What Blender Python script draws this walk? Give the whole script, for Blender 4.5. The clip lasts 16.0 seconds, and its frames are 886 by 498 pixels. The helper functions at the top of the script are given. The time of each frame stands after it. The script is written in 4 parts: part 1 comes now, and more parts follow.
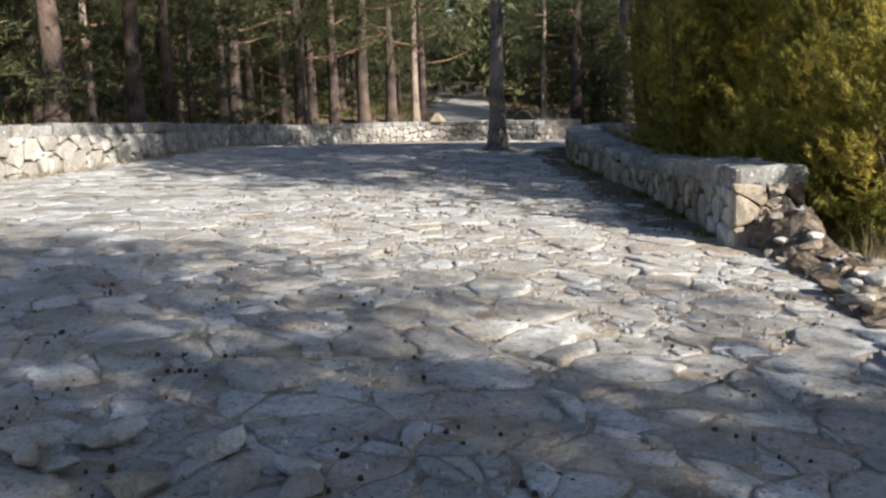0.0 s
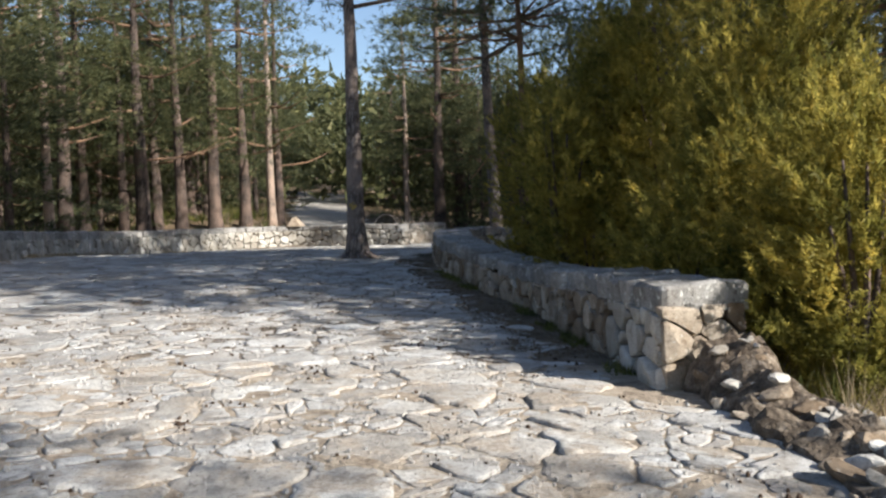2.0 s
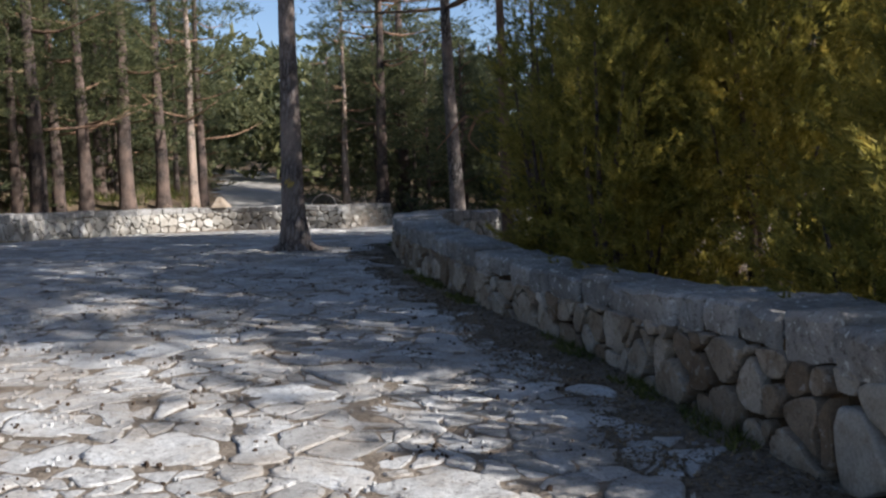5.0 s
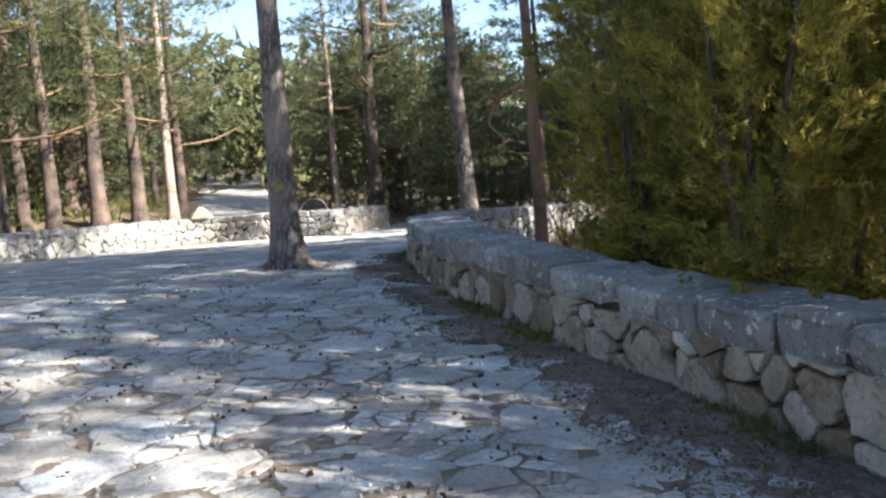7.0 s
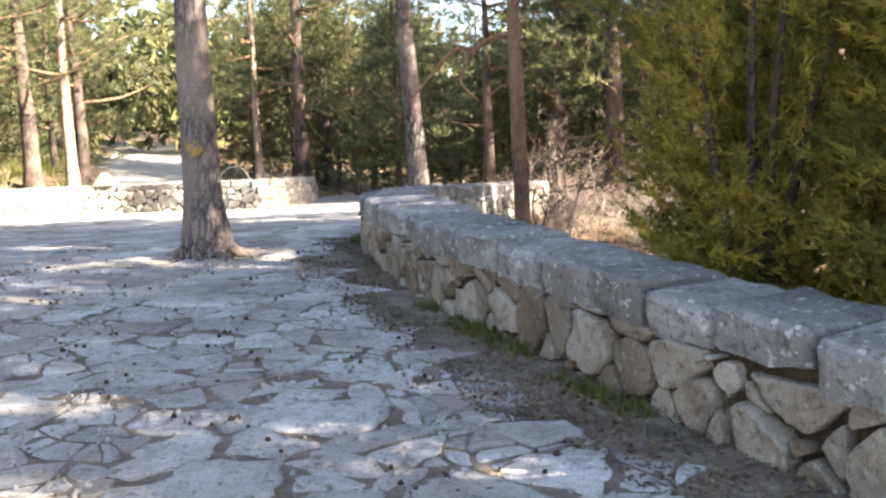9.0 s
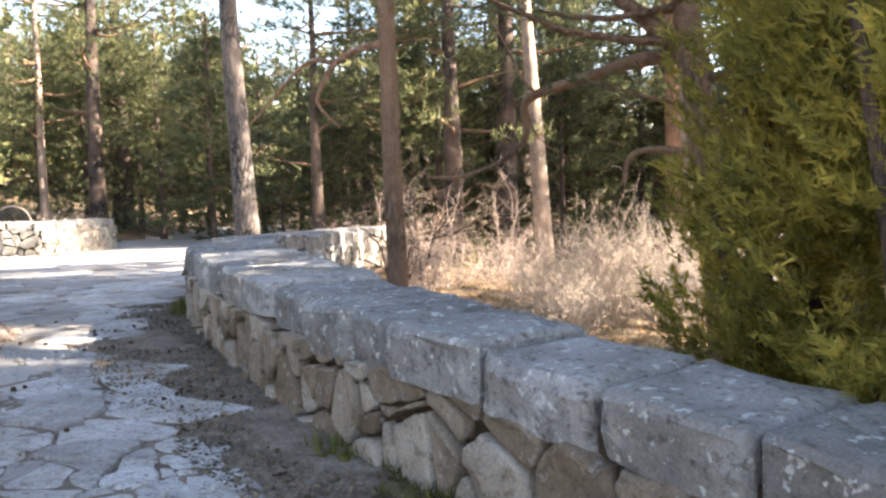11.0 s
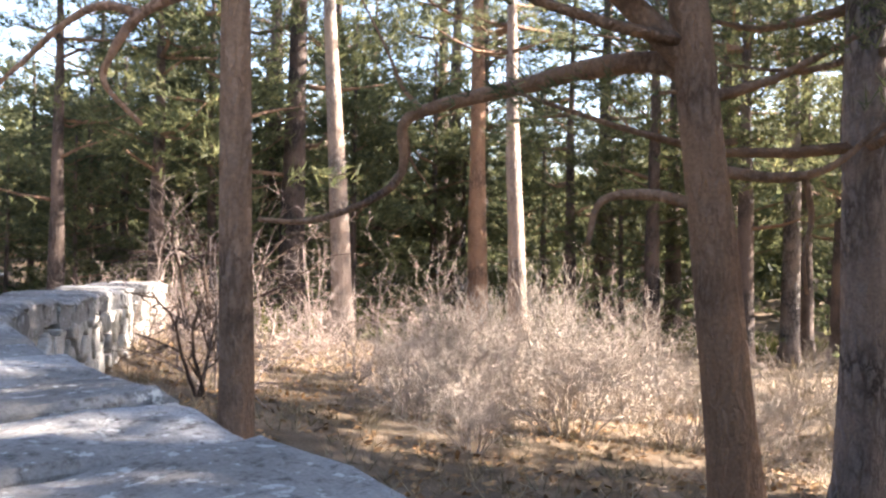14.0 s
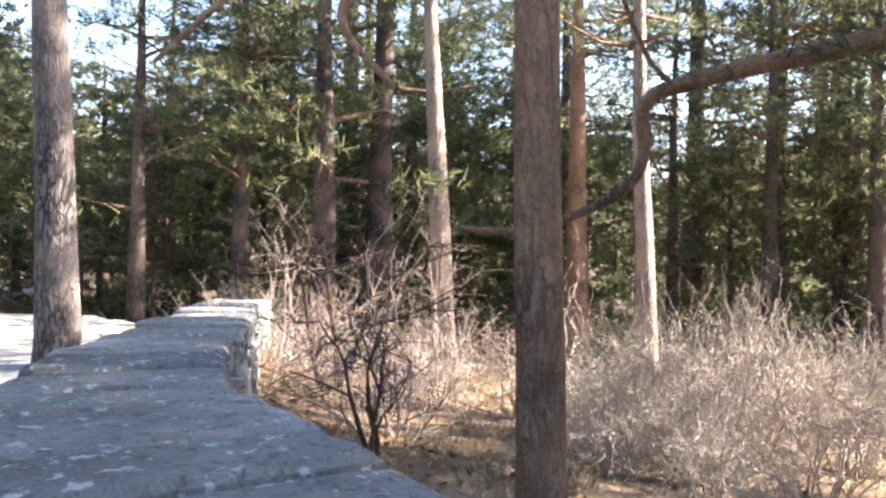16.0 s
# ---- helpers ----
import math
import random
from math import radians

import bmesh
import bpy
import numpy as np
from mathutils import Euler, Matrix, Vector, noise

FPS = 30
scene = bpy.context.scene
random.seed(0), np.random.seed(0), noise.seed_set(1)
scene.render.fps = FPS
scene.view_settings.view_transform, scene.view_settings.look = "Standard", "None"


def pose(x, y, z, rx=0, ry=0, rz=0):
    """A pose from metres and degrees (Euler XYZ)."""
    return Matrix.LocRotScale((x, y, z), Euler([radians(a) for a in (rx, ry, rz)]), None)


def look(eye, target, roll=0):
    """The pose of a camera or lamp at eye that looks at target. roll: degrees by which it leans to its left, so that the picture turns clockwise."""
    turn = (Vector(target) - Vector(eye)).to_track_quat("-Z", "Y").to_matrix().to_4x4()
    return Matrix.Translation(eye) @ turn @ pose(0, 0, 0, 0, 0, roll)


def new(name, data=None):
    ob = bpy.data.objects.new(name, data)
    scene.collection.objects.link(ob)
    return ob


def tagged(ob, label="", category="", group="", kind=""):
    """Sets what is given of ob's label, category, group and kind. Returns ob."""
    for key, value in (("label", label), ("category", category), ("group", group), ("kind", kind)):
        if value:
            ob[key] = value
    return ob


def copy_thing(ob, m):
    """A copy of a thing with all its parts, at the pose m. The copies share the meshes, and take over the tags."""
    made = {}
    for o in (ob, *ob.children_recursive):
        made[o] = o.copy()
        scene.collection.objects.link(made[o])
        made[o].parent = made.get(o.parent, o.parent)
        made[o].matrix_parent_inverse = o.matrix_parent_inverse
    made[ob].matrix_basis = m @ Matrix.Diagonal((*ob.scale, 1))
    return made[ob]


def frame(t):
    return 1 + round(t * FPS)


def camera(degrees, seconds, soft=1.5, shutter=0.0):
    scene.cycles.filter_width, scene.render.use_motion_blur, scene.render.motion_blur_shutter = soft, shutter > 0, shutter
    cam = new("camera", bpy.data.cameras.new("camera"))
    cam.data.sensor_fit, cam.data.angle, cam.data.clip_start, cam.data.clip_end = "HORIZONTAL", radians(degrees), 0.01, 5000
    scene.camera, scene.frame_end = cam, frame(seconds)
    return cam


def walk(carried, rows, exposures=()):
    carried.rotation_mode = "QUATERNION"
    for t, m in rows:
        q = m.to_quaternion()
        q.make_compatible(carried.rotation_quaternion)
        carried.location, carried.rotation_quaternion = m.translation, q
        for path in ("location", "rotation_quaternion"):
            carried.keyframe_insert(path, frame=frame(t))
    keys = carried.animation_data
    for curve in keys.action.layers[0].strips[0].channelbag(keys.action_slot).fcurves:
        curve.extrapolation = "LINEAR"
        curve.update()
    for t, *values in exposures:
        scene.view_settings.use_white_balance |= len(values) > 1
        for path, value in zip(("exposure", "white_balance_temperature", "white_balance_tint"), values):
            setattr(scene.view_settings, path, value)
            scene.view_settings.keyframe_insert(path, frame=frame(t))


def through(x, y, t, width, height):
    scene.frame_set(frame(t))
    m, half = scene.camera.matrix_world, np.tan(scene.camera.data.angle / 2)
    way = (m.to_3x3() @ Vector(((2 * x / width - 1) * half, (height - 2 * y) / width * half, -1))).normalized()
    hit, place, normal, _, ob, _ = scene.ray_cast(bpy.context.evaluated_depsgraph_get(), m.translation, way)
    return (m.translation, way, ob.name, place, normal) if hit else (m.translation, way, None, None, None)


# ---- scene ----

# ---------------------------------------------------------------- camera
cam = camera(55.0, 16.0, soft=2.4)
PATH = [
    (0, (1.411, -7.185, 1.464), (0.94, -5.267, 1.144), -1.5),
    (0.5, (1.304, -6.481, 1.472), (1.14, -4.512, 1.159), -2.6),
    (1, (1.242, -5.842, 1.474), (1.101, -3.861, 1.231), -3.4),
    (1.5, (1.174, -5.228, 1.485), (1.086, -3.249, 1.207), -3.8),
    (2, (1.092, -4.565, 1.445), (0.933, -2.573, 1.356), -1.8),
    (2.5, (0.977, -3.831, 1.436), (1.031, -1.85, 1.165), -0.2),
    (3, (0.902, -3.128, 1.424), (0.844, -1.133, 1.29), -2.6),
    (5.5, (-0.011, 0.725, 1.451), (0.001, 2.72, 1.305), -1.8),
    (6, (-0.151, 1.516, 1.455), (-0.147, 3.507, 1.264), -3.6),
    (6.5, (-0.326, 2.26, 1.462), (-0.309, 4.256, 1.338), -1.7),
    (7, (-0.45, 2.994, 1.427), (-0.426, 4.989, 1.283), -4.3),
    (7.5, (-0.606, 3.743, 1.418), (-0.517, 5.723, 1.152), -0.8),
    (8, (-0.746, 4.49, 1.422), (-0.629, 6.473, 1.194), -2.4),
    (10.5, (-1.17, 8.075, 1.439), (-0.667, 10.0, 1.238), -0.5),
    (11, (-1.182, 8.795, 1.441), (-0.532, 10.681, 1.307), -1.6),
    (11.5, (-1.217, 9.506, 1.461), (-0.512, 11.377, 1.42), -2.2),
    (12, (-1.223, 10.131, 1.434), (-0.322, 11.917, 1.405), -1.6),
    (12.5, (-1.14, 10.766, 1.419), (-0.17, 12.515, 1.401), 1.6),
    (13, (-0.98, 11.476, 1.422), (0.084, 13.167, 1.326), 1.1),
    (13.5, (-0.839, 12.148, 1.418), (0.26, 13.818, 1.369), 0.4),
    (14, (-0.747, 12.789, 1.437), (0.426, 14.409, 1.427), 1.0),
    (14.5, (-0.716, 13.398, 1.431), (0.494, 14.99, 1.471), -0.2),
    (15, (-0.767, 13.971, 1.443), (0.334, 15.639, 1.532), -0.9),
    (15.5, (-0.854, 14.606, 1.438), (0.326, 16.219, 1.518), -1.2),
    (16, (-0.979, 15.328, 1.449), (0.114, 17.003, 1.463), 1.0),
]
EXPOSURES = [(0, 1.0, 6150, 11), (3, 1.08, 6100, 12), (5.5, 0.85, 5850, 14), (6, 1.05, 5850, 13), (6.5, 1.6, 5900, 12), (7, 2.15, 6000, 11), (8, 2.8, 6600, 13), (10.5, 3.45, 7100, 17), (12, 3.25, 6800, 17), (13, 3.2, 6550, 17), (14, 3.25, 6500, 20), (16, 3.25, 6300, 17)]
walk(cam, [(t, look(eye, target, roll)) for t, eye, target, roll in PATH], EXPOSURES)

# ---------------------------------------------------------------- light
SUN_AZ, SUN_EL = radians(117), radians(31)      # clockwise from +y, above the horizon
sun_way = Vector((math.sin(SUN_AZ) * math.cos(SUN_EL), math.cos(SUN_AZ) * math.cos(SUN_EL), math.sin(SUN_EL)))
sun_data = bpy.data.lights.new("sun", "SUN")
sun_data.energy, sun_data.angle, sun_data.color = 5.0, radians(0.53), (1.0, 0.93, 0.80)
sun_ob = new("sun", sun_data)
sun_ob.matrix_world = look(sun_way * 100, (0, 0, 0))
world = bpy.data.worlds.new("sky")
scene.world = world
world.use_nodes = True
wn = world.node_tree
sky = wn.nodes.new("ShaderNodeTexSky")
sky.sky_type, sky.sun_disc = "NISHITA", False
sky.sun_elevation, sky.sun_rotation = SUN_EL, SUN_AZ
wn.links.new(sky.outputs[0], wn.nodes["Background"].inputs[0])
wn.nodes["Background"].inputs[1].default_value = 0.08

# ---------------------------------------------------------------- materials
RND = random.Random(7)
NP = np.random.RandomState(11)


class Nodes:
    """Short hand for a node material with one Principled shader."""

    def __init__(self, name, rough=0.85):
        self.mat = bpy.data.materials.new(name)
        self.mat.use_nodes = True
        self.tree = self.mat.node_tree
        self.bsdf = self.tree.nodes["Principled BSDF"]
        self.bsdf.inputs["Roughness"].default_value = rough
        self.bsdf.inputs["Specular IOR Level"].default_value = 0.25

    def add(self, kind, **values):
        node = self.tree.nodes.new(kind)
        for key, value in values.items():
            node.inputs[key].default_value = value
        return node

    def link(self, a, b):
        self.tree.links.new(a, b)

    def coords(self, stretch=(1, 1, 1)):
        geo = self.tree.nodes.new("ShaderNodeNewGeometry")
        m = self.add("ShaderNodeMapping", Scale=stretch)
        self.link(geo.outputs["Position"], m.inputs["Vector"])
        return m.outputs[0]

    def noise(self, scale, detail=4.0, vec=None, rough=0.55):
        n = self.add("ShaderNodeTexNoise", Scale=scale, Detail=detail, Roughness=rough)
        self.link(vec or self.coords(), n.inputs["Vector"])
        return n.outputs["Fac"]

    def ramp(self, fac, *stops):
        r = self.tree.nodes.new("ShaderNodeValToRGB")
        while len(r.color_ramp.elements) < len(stops):
            r.color_ramp.elements.new(0.5)
        for e, (p, c) in zip(r.color_ramp.elements, stops):
            e.position, e.color = p, (*c, 1)
        self.link(fac, r.inputs[0])
        return r.outputs[0]

    def mix(self, fac, a, b, mode="MIX"):
        m = self.tree.nodes.new("ShaderNodeMix")
        m.data_type, m.blend_type = "RGBA", mode
        if isinstance(fac, (int, float)):
            m.inputs[0].default_value = fac
        else:
            self.link(fac, m.inputs[0])
        for src, slot in ((a, m.inputs[6]), (b, m.inputs[7])):
            if isinstance(src, tuple):
                slot.default_value = (*src, 1)
            else:
                self.link(src, slot)
        return m.outputs[2]

    def random(self, island):
        if island:
            return self.tree.nodes.new("ShaderNodeNewGeometry").outputs["Random Per Island"]
        return self.tree.nodes.new("ShaderNodeObjectInfo").outputs["Random"]

    def bump(self, height, strength, distance):
        b = self.add("ShaderNodeBump", Strength=strength, Distance=distance)
        self.link(height, b.inputs["Height"])
        self.link(b.outputs[0], self.bsdf.inputs["Normal"])

    def colour(self, c):
        self.link(c, self.bsdf.inputs["Base Color"])
        return self.mat


def stone_material(name, dark, mid, light, island=False, sand=0.0, flecks=0.0, grain=60.0, bump=0.5, stain=(0.16, 0.12, 0.07), stain_amount=0.35, pits=0.0, relief=0.03):
    n = Nodes(name, 0.88)
    big, fine = n.noise(1.7, 5), n.noise(grain, 3)
    base = n.ramp(n.random(island), (0.0, dark), (0.5, mid), (1.0, light))
    patch = n.ramp(big, (0.36, (0.70, 0.66, 0.61)), (0.64, (1.1, 1.09, 1.06)))
    c = n.mix(1.0, base, patch, "MULTIPLY")
    c = n.mix(0.55, c, n.ramp(fine, (0.3, (0.55, 0.55, 0.55)), (0.7, (1.2, 1.2, 1.2))), "MULTIPLY")
    spots = n.ramp(n.noise(5.5, 8, rough=0.75), (0.50, (0, 0, 0)), (0.68, (stain_amount,) * 3))
    c = n.mix(spots, c, stain)
    # small pale flecks where a fine noise peaks
    if flecks:
        l = n.ramp(n.noise(17, 4, rough=0.6), (0.595, (0, 0, 0)), (0.64, (flecks * 0.8,) * 3))
        c = n.mix(l, c, (0.62, 0.62, 0.58))
    if pits:
        c = n.mix(n.ramp(n.noise(22, 6, rough=0.7), (0.54, (0, 0, 0)), (0.66, (pits,) * 3)), c, (0.10, 0.085, 0.07))
    if sand:
        # earth trodden over the stone, and dark crumbs in it
        drift = n.ramp(n.noise(2.3, 9, rough=0.68), (0.50, (0, 0, 0)), (0.57, (sand,) * 3))
        c = n.mix(drift, c, n.ramp(n.noise(34, 4), (0.35, (0.30, 0.245, 0.19)), (0.65, (0.50, 0.44, 0.37))))
        c = n.mix(n.ramp(n.noise(27, 3, rough=0.8), (0.62, (0, 0, 0)), (0.67, (0.85,) * 3)), c, (0.085, 0.065, 0.05))
    rel = n.noise(9, 8, rough=0.7)
    n.bump(rel, bump, relief)
    return n.colour(c)


def leaf_material(name, dark, mid, light, through=0.35, clump=0.9, grainy=1.0):
    """Leaves: colour by clumps of a size of 1 / clump metres, and from leaf to leaf as far as grainy says."""
    n = Nodes(name, 0.6)
    fac = n.add("ShaderNodeMix")
    fac.inputs[0].default_value = grainy
    spread = n.add("ShaderNodeMapRange")
    spread.inputs[1].default_value, spread.inputs[2].default_value = 0.3, 0.7
    n.link(n.noise(clump * 4, 2), spread.inputs[0])
    n.link(spread.outputs[0], fac.inputs[2])
    n.link(n.random(True), fac.inputs[3])
    c = n.ramp(fac.outputs[0], (0.0, dark), (0.55, mid), (1.0, light))
    c = n.mix(1.0, c, n.ramp(n.noise(clump, 3), (0.35, (0.6, 0.65, 0.6)), (0.65, (1.25, 1.15, 1.0))), "MULTIPLY")
    n.link(c, n.bsdf.inputs["Base Color"])
    t = n.tree.nodes.new("ShaderNodeBsdfTranslucent")
    n.link(c, t.inputs[0])
    mix = n.add("ShaderNodeMixShader", Fac=through)
    out = n.tree.nodes["Material Output"]
    n.link(n.bsdf.outputs[0], mix.inputs[1])
    n.link(t.outputs[0], mix.inputs[2])
    n.link(mix.outputs[0], out.inputs[0])
    return n.mat


def bark_material(name, crack, plate, warm, warm_amount):
    n = Nodes(name, 0.92)
    v = n.coords((5.2, 5.2, 1.7))
    plates = n.tree.nodes.new("ShaderNodeTexVoronoi")
    plates.feature = "DISTANCE_TO_EDGE"
    plates.inputs["Scale"].default_value = 2.2
    wob = n.noise(3.0, 4, v)
    add = n.add("ShaderNodeVectorMath")
    add.operation = "ADD"
    n.link(v, add.inputs[0])
    n.link(wob, add.inputs[1])
    n.link(add.outputs[0], plates.inputs["Vector"])
    c = n.ramp(plates.outputs["Distance"], (0.02, crack), (0.25, plate))
    c = n.mix(n.ramp(n.noise(1.3, 4), (0.5 - warm_amount * 0.35, (0, 0, 0)), (0.75 - warm_amount * 0.3, (1, 1, 1))), c, warm)
    c = n.mix(0.5, c, n.ramp(n.noise(35, 3), (0.3, (0.55, 0.55, 0.55)), (0.7, (1.25, 1.25, 1.25))), "MULTIPLY")
    n.bump(plates.outputs["Distance"], 1.0, 0.06)
    return n.colour(c)


def litter_material(name, stops, scale, bump, fine=70.0):
    n = Nodes(name, 0.95)
    c = n.ramp(n.noise(scale, 8, rough=0.68), *stops)
    c = n.mix(0.6, c, n.ramp(n.noise(fine, 4), (0.3, (0.5, 0.47, 0.44)), (0.7, (1.3, 1.28, 1.2))), "MULTIPLY")
    c = n.mix(0.5, c, n.ramp(n.noise(0.35, 3), (0.35, (0.7, 0.7, 0.66)), (0.65, (1.15, 1.1, 1.05))), "MULTIPLY")
    n.bump(n.noise(fine * 0.4, 6), bump, 0.04)
    return n.colour(c)


PALE_SLABS = ((0.40, 0.38, 0.355), (0.53, 0.515, 0.495), (0.66, 0.655, 0.64))
GREY_SLABS = ((0.36, 0.355, 0.35), (0.49, 0.49, 0.49), (0.62, 0.625, 0.63))
M_PAVE = stone_material("paving_limestone", *PALE_SLABS, sand=0.82, bump=1.0, stain=(0.20, 0.175, 0.15), stain_amount=0.6, pits=0.5, relief=0.05)
M_PAVE_GREY = stone_material("paving_grey", *GREY_SLABS, sand=0.35, bump=1.0, stain=(0.19, 0.165, 0.14), stain_amount=0.65, pits=0.45, relief=0.04)
M_PAVE_I = stone_material("paving_limestone_far", *GREY_SLABS, island=True, sand=0.4, bump=1.0, stain=(0.19, 0.165, 0.14), stain_amount=0.65, pits=0.6, relief=0.05)
M_CAP = stone_material("cap_granite", (0.24, 0.235, 0.23), (0.34, 0.335, 0.33), (0.45, 0.435, 0.42), flecks=1.0, grain=90, bump=1.0, stain=(0.13, 0.125, 0.12), stain_amount=0.7, pits=0.75, relief=0.045)
M_RUBBLE = stone_material("rubble_granite", (0.24, 0.18, 0.125), (0.40, 0.335, 0.265), (0.57, 0.51, 0.435), flecks=0.35, grain=80, bump=1.0, stain=(0.15, 0.095, 0.05), stain_amount=0.75, pits=0.5, relief=0.05)
M_RUST_STONE = stone_material("rust_stone", (0.22, 0.13, 0.09), (0.25, 0.15, 0.105), (0.28, 0.17, 0.12), grain=70, bump=0.8, stain=(0.14, 0.08, 0.05), stain_amount=0.5, pits=0.4)
M_BANK = litter_material("earth_and_rubble", ((0.3, (0.045, 0.035, 0.028)), (0.48, (0.12, 0.095, 0.073)), (0.62, (0.24, 0.205, 0.17)), (0.78, (0.42, 0.39, 0.35))), 9, 1.0)
M_PALE = stone_material("pale_wall_stone", (0.36, 0.34, 0.31), (0.48, 0.465, 0.435), (0.60, 0.59, 0.565), grain=60, bump=0.9, stain=(0.20, 0.165, 0.12), stain_amount=0.6, pits=0.4)
M_RUBBLE_I = stone_material("rubble_granite_far", (0.33, 0.31, 0.28), (0.44, 0.425, 0.39), (0.57, 0.555, 0.525), island=True, grain=60, bump=0.7, stain=(0.15, 0.11, 0.07), stain_amount=0.6)
M_MORTAR = litter_material("wall_core_earth", ((0.3, (0.03, 0.024, 0.018)), (0.5, (0.07, 0.052, 0.034)), (0.7, (0.15, 0.10, 0.055))), 6, 0.8)
M_DIRT = litter_material("plaza_dirt", ((0.28, (0.13, 0.10, 0.08)), (0.40, (0.27, 0.222, 0.178)), (0.54, (0.40, 0.345, 0.285)), (0.8, (0.52, 0.465, 0.40))), 5.0, 1.0)
M_EARTH = litter_material("brown_earth", ((0.28, (0.085, 0.066, 0.052)), (0.42, (0.165, 0.135, 0.108)), (0.58, (0.25, 0.212, 0.175)), (0.8, (0.36, 0.32, 0.275))), 5.0, 1.0)
M_FOREST = litter_material("forest_floor", ((0.25, (0.06, 0.05, 0.03)), (0.42, (0.13, 0.095, 0.06)), (0.58, (0.22, 0.163, 0.112)), (0.8, (0.32, 0.257, 0.185))), 1.4, 1.0)
M_ROAD = litter_material("gravel_road", ((0.3, (0.26, 0.25, 0.24)), (0.7, (0.40, 0.385, 0.37))), 2.0, 0.4)
M_BARK = bark_material("bark_grey_brown", (0.035, 0.028, 0.025), (0.25, 0.217, 0.198), (0.32, 0.25, 0.21), 0.35)
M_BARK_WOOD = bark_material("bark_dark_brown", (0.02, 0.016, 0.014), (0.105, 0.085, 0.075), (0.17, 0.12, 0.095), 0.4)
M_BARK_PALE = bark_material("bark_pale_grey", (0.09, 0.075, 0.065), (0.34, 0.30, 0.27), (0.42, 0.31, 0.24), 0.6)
M_BARK_RED = bark_material("bark_red_brown", (0.05, 0.033, 0.024), (0.215, 0.153, 0.115), (0.31, 0.19, 0.118), 0.65)
M_BARK_ORANGE = bark_material("bark_orange", (0.09, 0.05, 0.032), (0.36, 0.22, 0.15), (0.44, 0.25, 0.15), 0.6)
M_TWIG = bark_material("twig_grey", (0.13, 0.11, 0.10), (0.32, 0.27, 0.245), (0.40, 0.31, 0.26), 0.6)
M_TWIG_GOLD = bark_material("twig_straw", (0.22, 0.18, 0.145), (0.47, 0.405, 0.34), (0.55, 0.46, 0.375), 0.6)
M_TWIG_DARK = bark_material("twig_dark", (0.03, 0.025, 0.02), (0.10, 0.075, 0.06), (0.15, 0.10, 0.07), 0.5)
M_PINE = leaf_material("pine_needles", (0.06, 0.075, 0.048), (0.15, 0.168, 0.094), (0.31, 0.31, 0.165), 0.55, 0.9, 0.55)
M_PINE_FAR = leaf_material("pine_needles_far", (0.05, 0.062, 0.036), (0.135, 0.15, 0.076), (0.31, 0.305, 0.15), 0.55, 0.9, 0.55)
M_JUNIPER = leaf_material("juniper_sprays", (0.11, 0.112, 0.03), (0.34, 0.305, 0.075), (0.66, 0.54, 0.14), 0.6, 1.4, 0.4)
M_GRASS_DRY = leaf_material("dry_grass", (0.14, 0.11, 0.07), (0.27, 0.215, 0.145), (0.46, 0.39, 0.29), 0.3)
M_GRASS = leaf_material("green_grass", (0.045, 0.062, 0.015), (0.11, 0.13, 0.035), (0.23, 0.22, 0.07), 0.35)
M_LITTER = leaf_material("fallen_leaves", (0.12, 0.07, 0.035), (0.26, 0.15, 0.07), (0.42, 0.27, 0.14), 0.1)
M_NEEDLES = leaf_material("needle_litter", (0.07, 0.055, 0.04), (0.15, 0.115, 0.08), (0.25, 0.19, 0.13), 0.1)
M_CONE = litter_material("pine_cone_scales", ((0.3, (0.03, 0.02, 0.015)), (0.7, (0.10, 0.07, 0.05))), 30, 0.6)
M_YELLOW = litter_material("faded_yellow_paint", ((0.40, (0.17, 0.145, 0.12)), (0.50, (0.42, 0.30, 0.09)), (0.8, (0.58, 0.42, 0.09))), 14, 0.6)
M_WHITE = litter_material("pale_concrete", ((0.3, (0.22, 0.215, 0.21)), (0.7, (0.36, 0.355, 0.35))), 5, 0.5)


# ---------------------------------------------------------------- mesh helpers
def mesh_of(name, verts, faces, mat, smooth=True, mats=None):
    me = bpy.data.meshes.new(name)
    me.from_pydata([tuple(v) for v in verts], [], faces)
    me.materials.append(mat)
    if smooth:
        me.polygons.foreach_set("use_smooth", [True] * len(me.polygons))
    me.update()
    return me


def part(name, me, parent, label=""):
    ob = new(name, me)
    ob.parent = parent
    if label:
        ob["label"] = label
    return ob


def thing(name, place=(0, 0, 0), label="", category="", group="", kind=""):
    ob = new(name)
    ob.empty_display_size = 0.2
    ob.location = place
    return tagged(ob, label, category, group, kind)


def tris_mesh(name, tri, mat):
    """A mesh of loose triangles from an array (n, 3, 3)."""
    tri = np.asarray(tri, np.float32)
    n = len(tri)
    me = bpy.data.meshes.new(name)
    me.vertices.add(n * 3)
    me.vertices.foreach_set("co", tri.ravel())
    me.loops.add(n * 3)
    me.loops.foreach_set("vertex_index", np.arange(n * 3, dtype=np.int32))
    me.polygons.add(n)
    me.polygons.foreach_set("loop_start", np.arange(0, n * 3, 3, dtype=np.int32))
    me.polygons.foreach_set("loop_total", np.full(n, 3, np.int32))
    me.materials.append(mat)
    me.update()
    return me


def unit(v):
    return v / np.maximum(np.linalg.norm(v, axis=-1, keepdims=True), 1e-9)


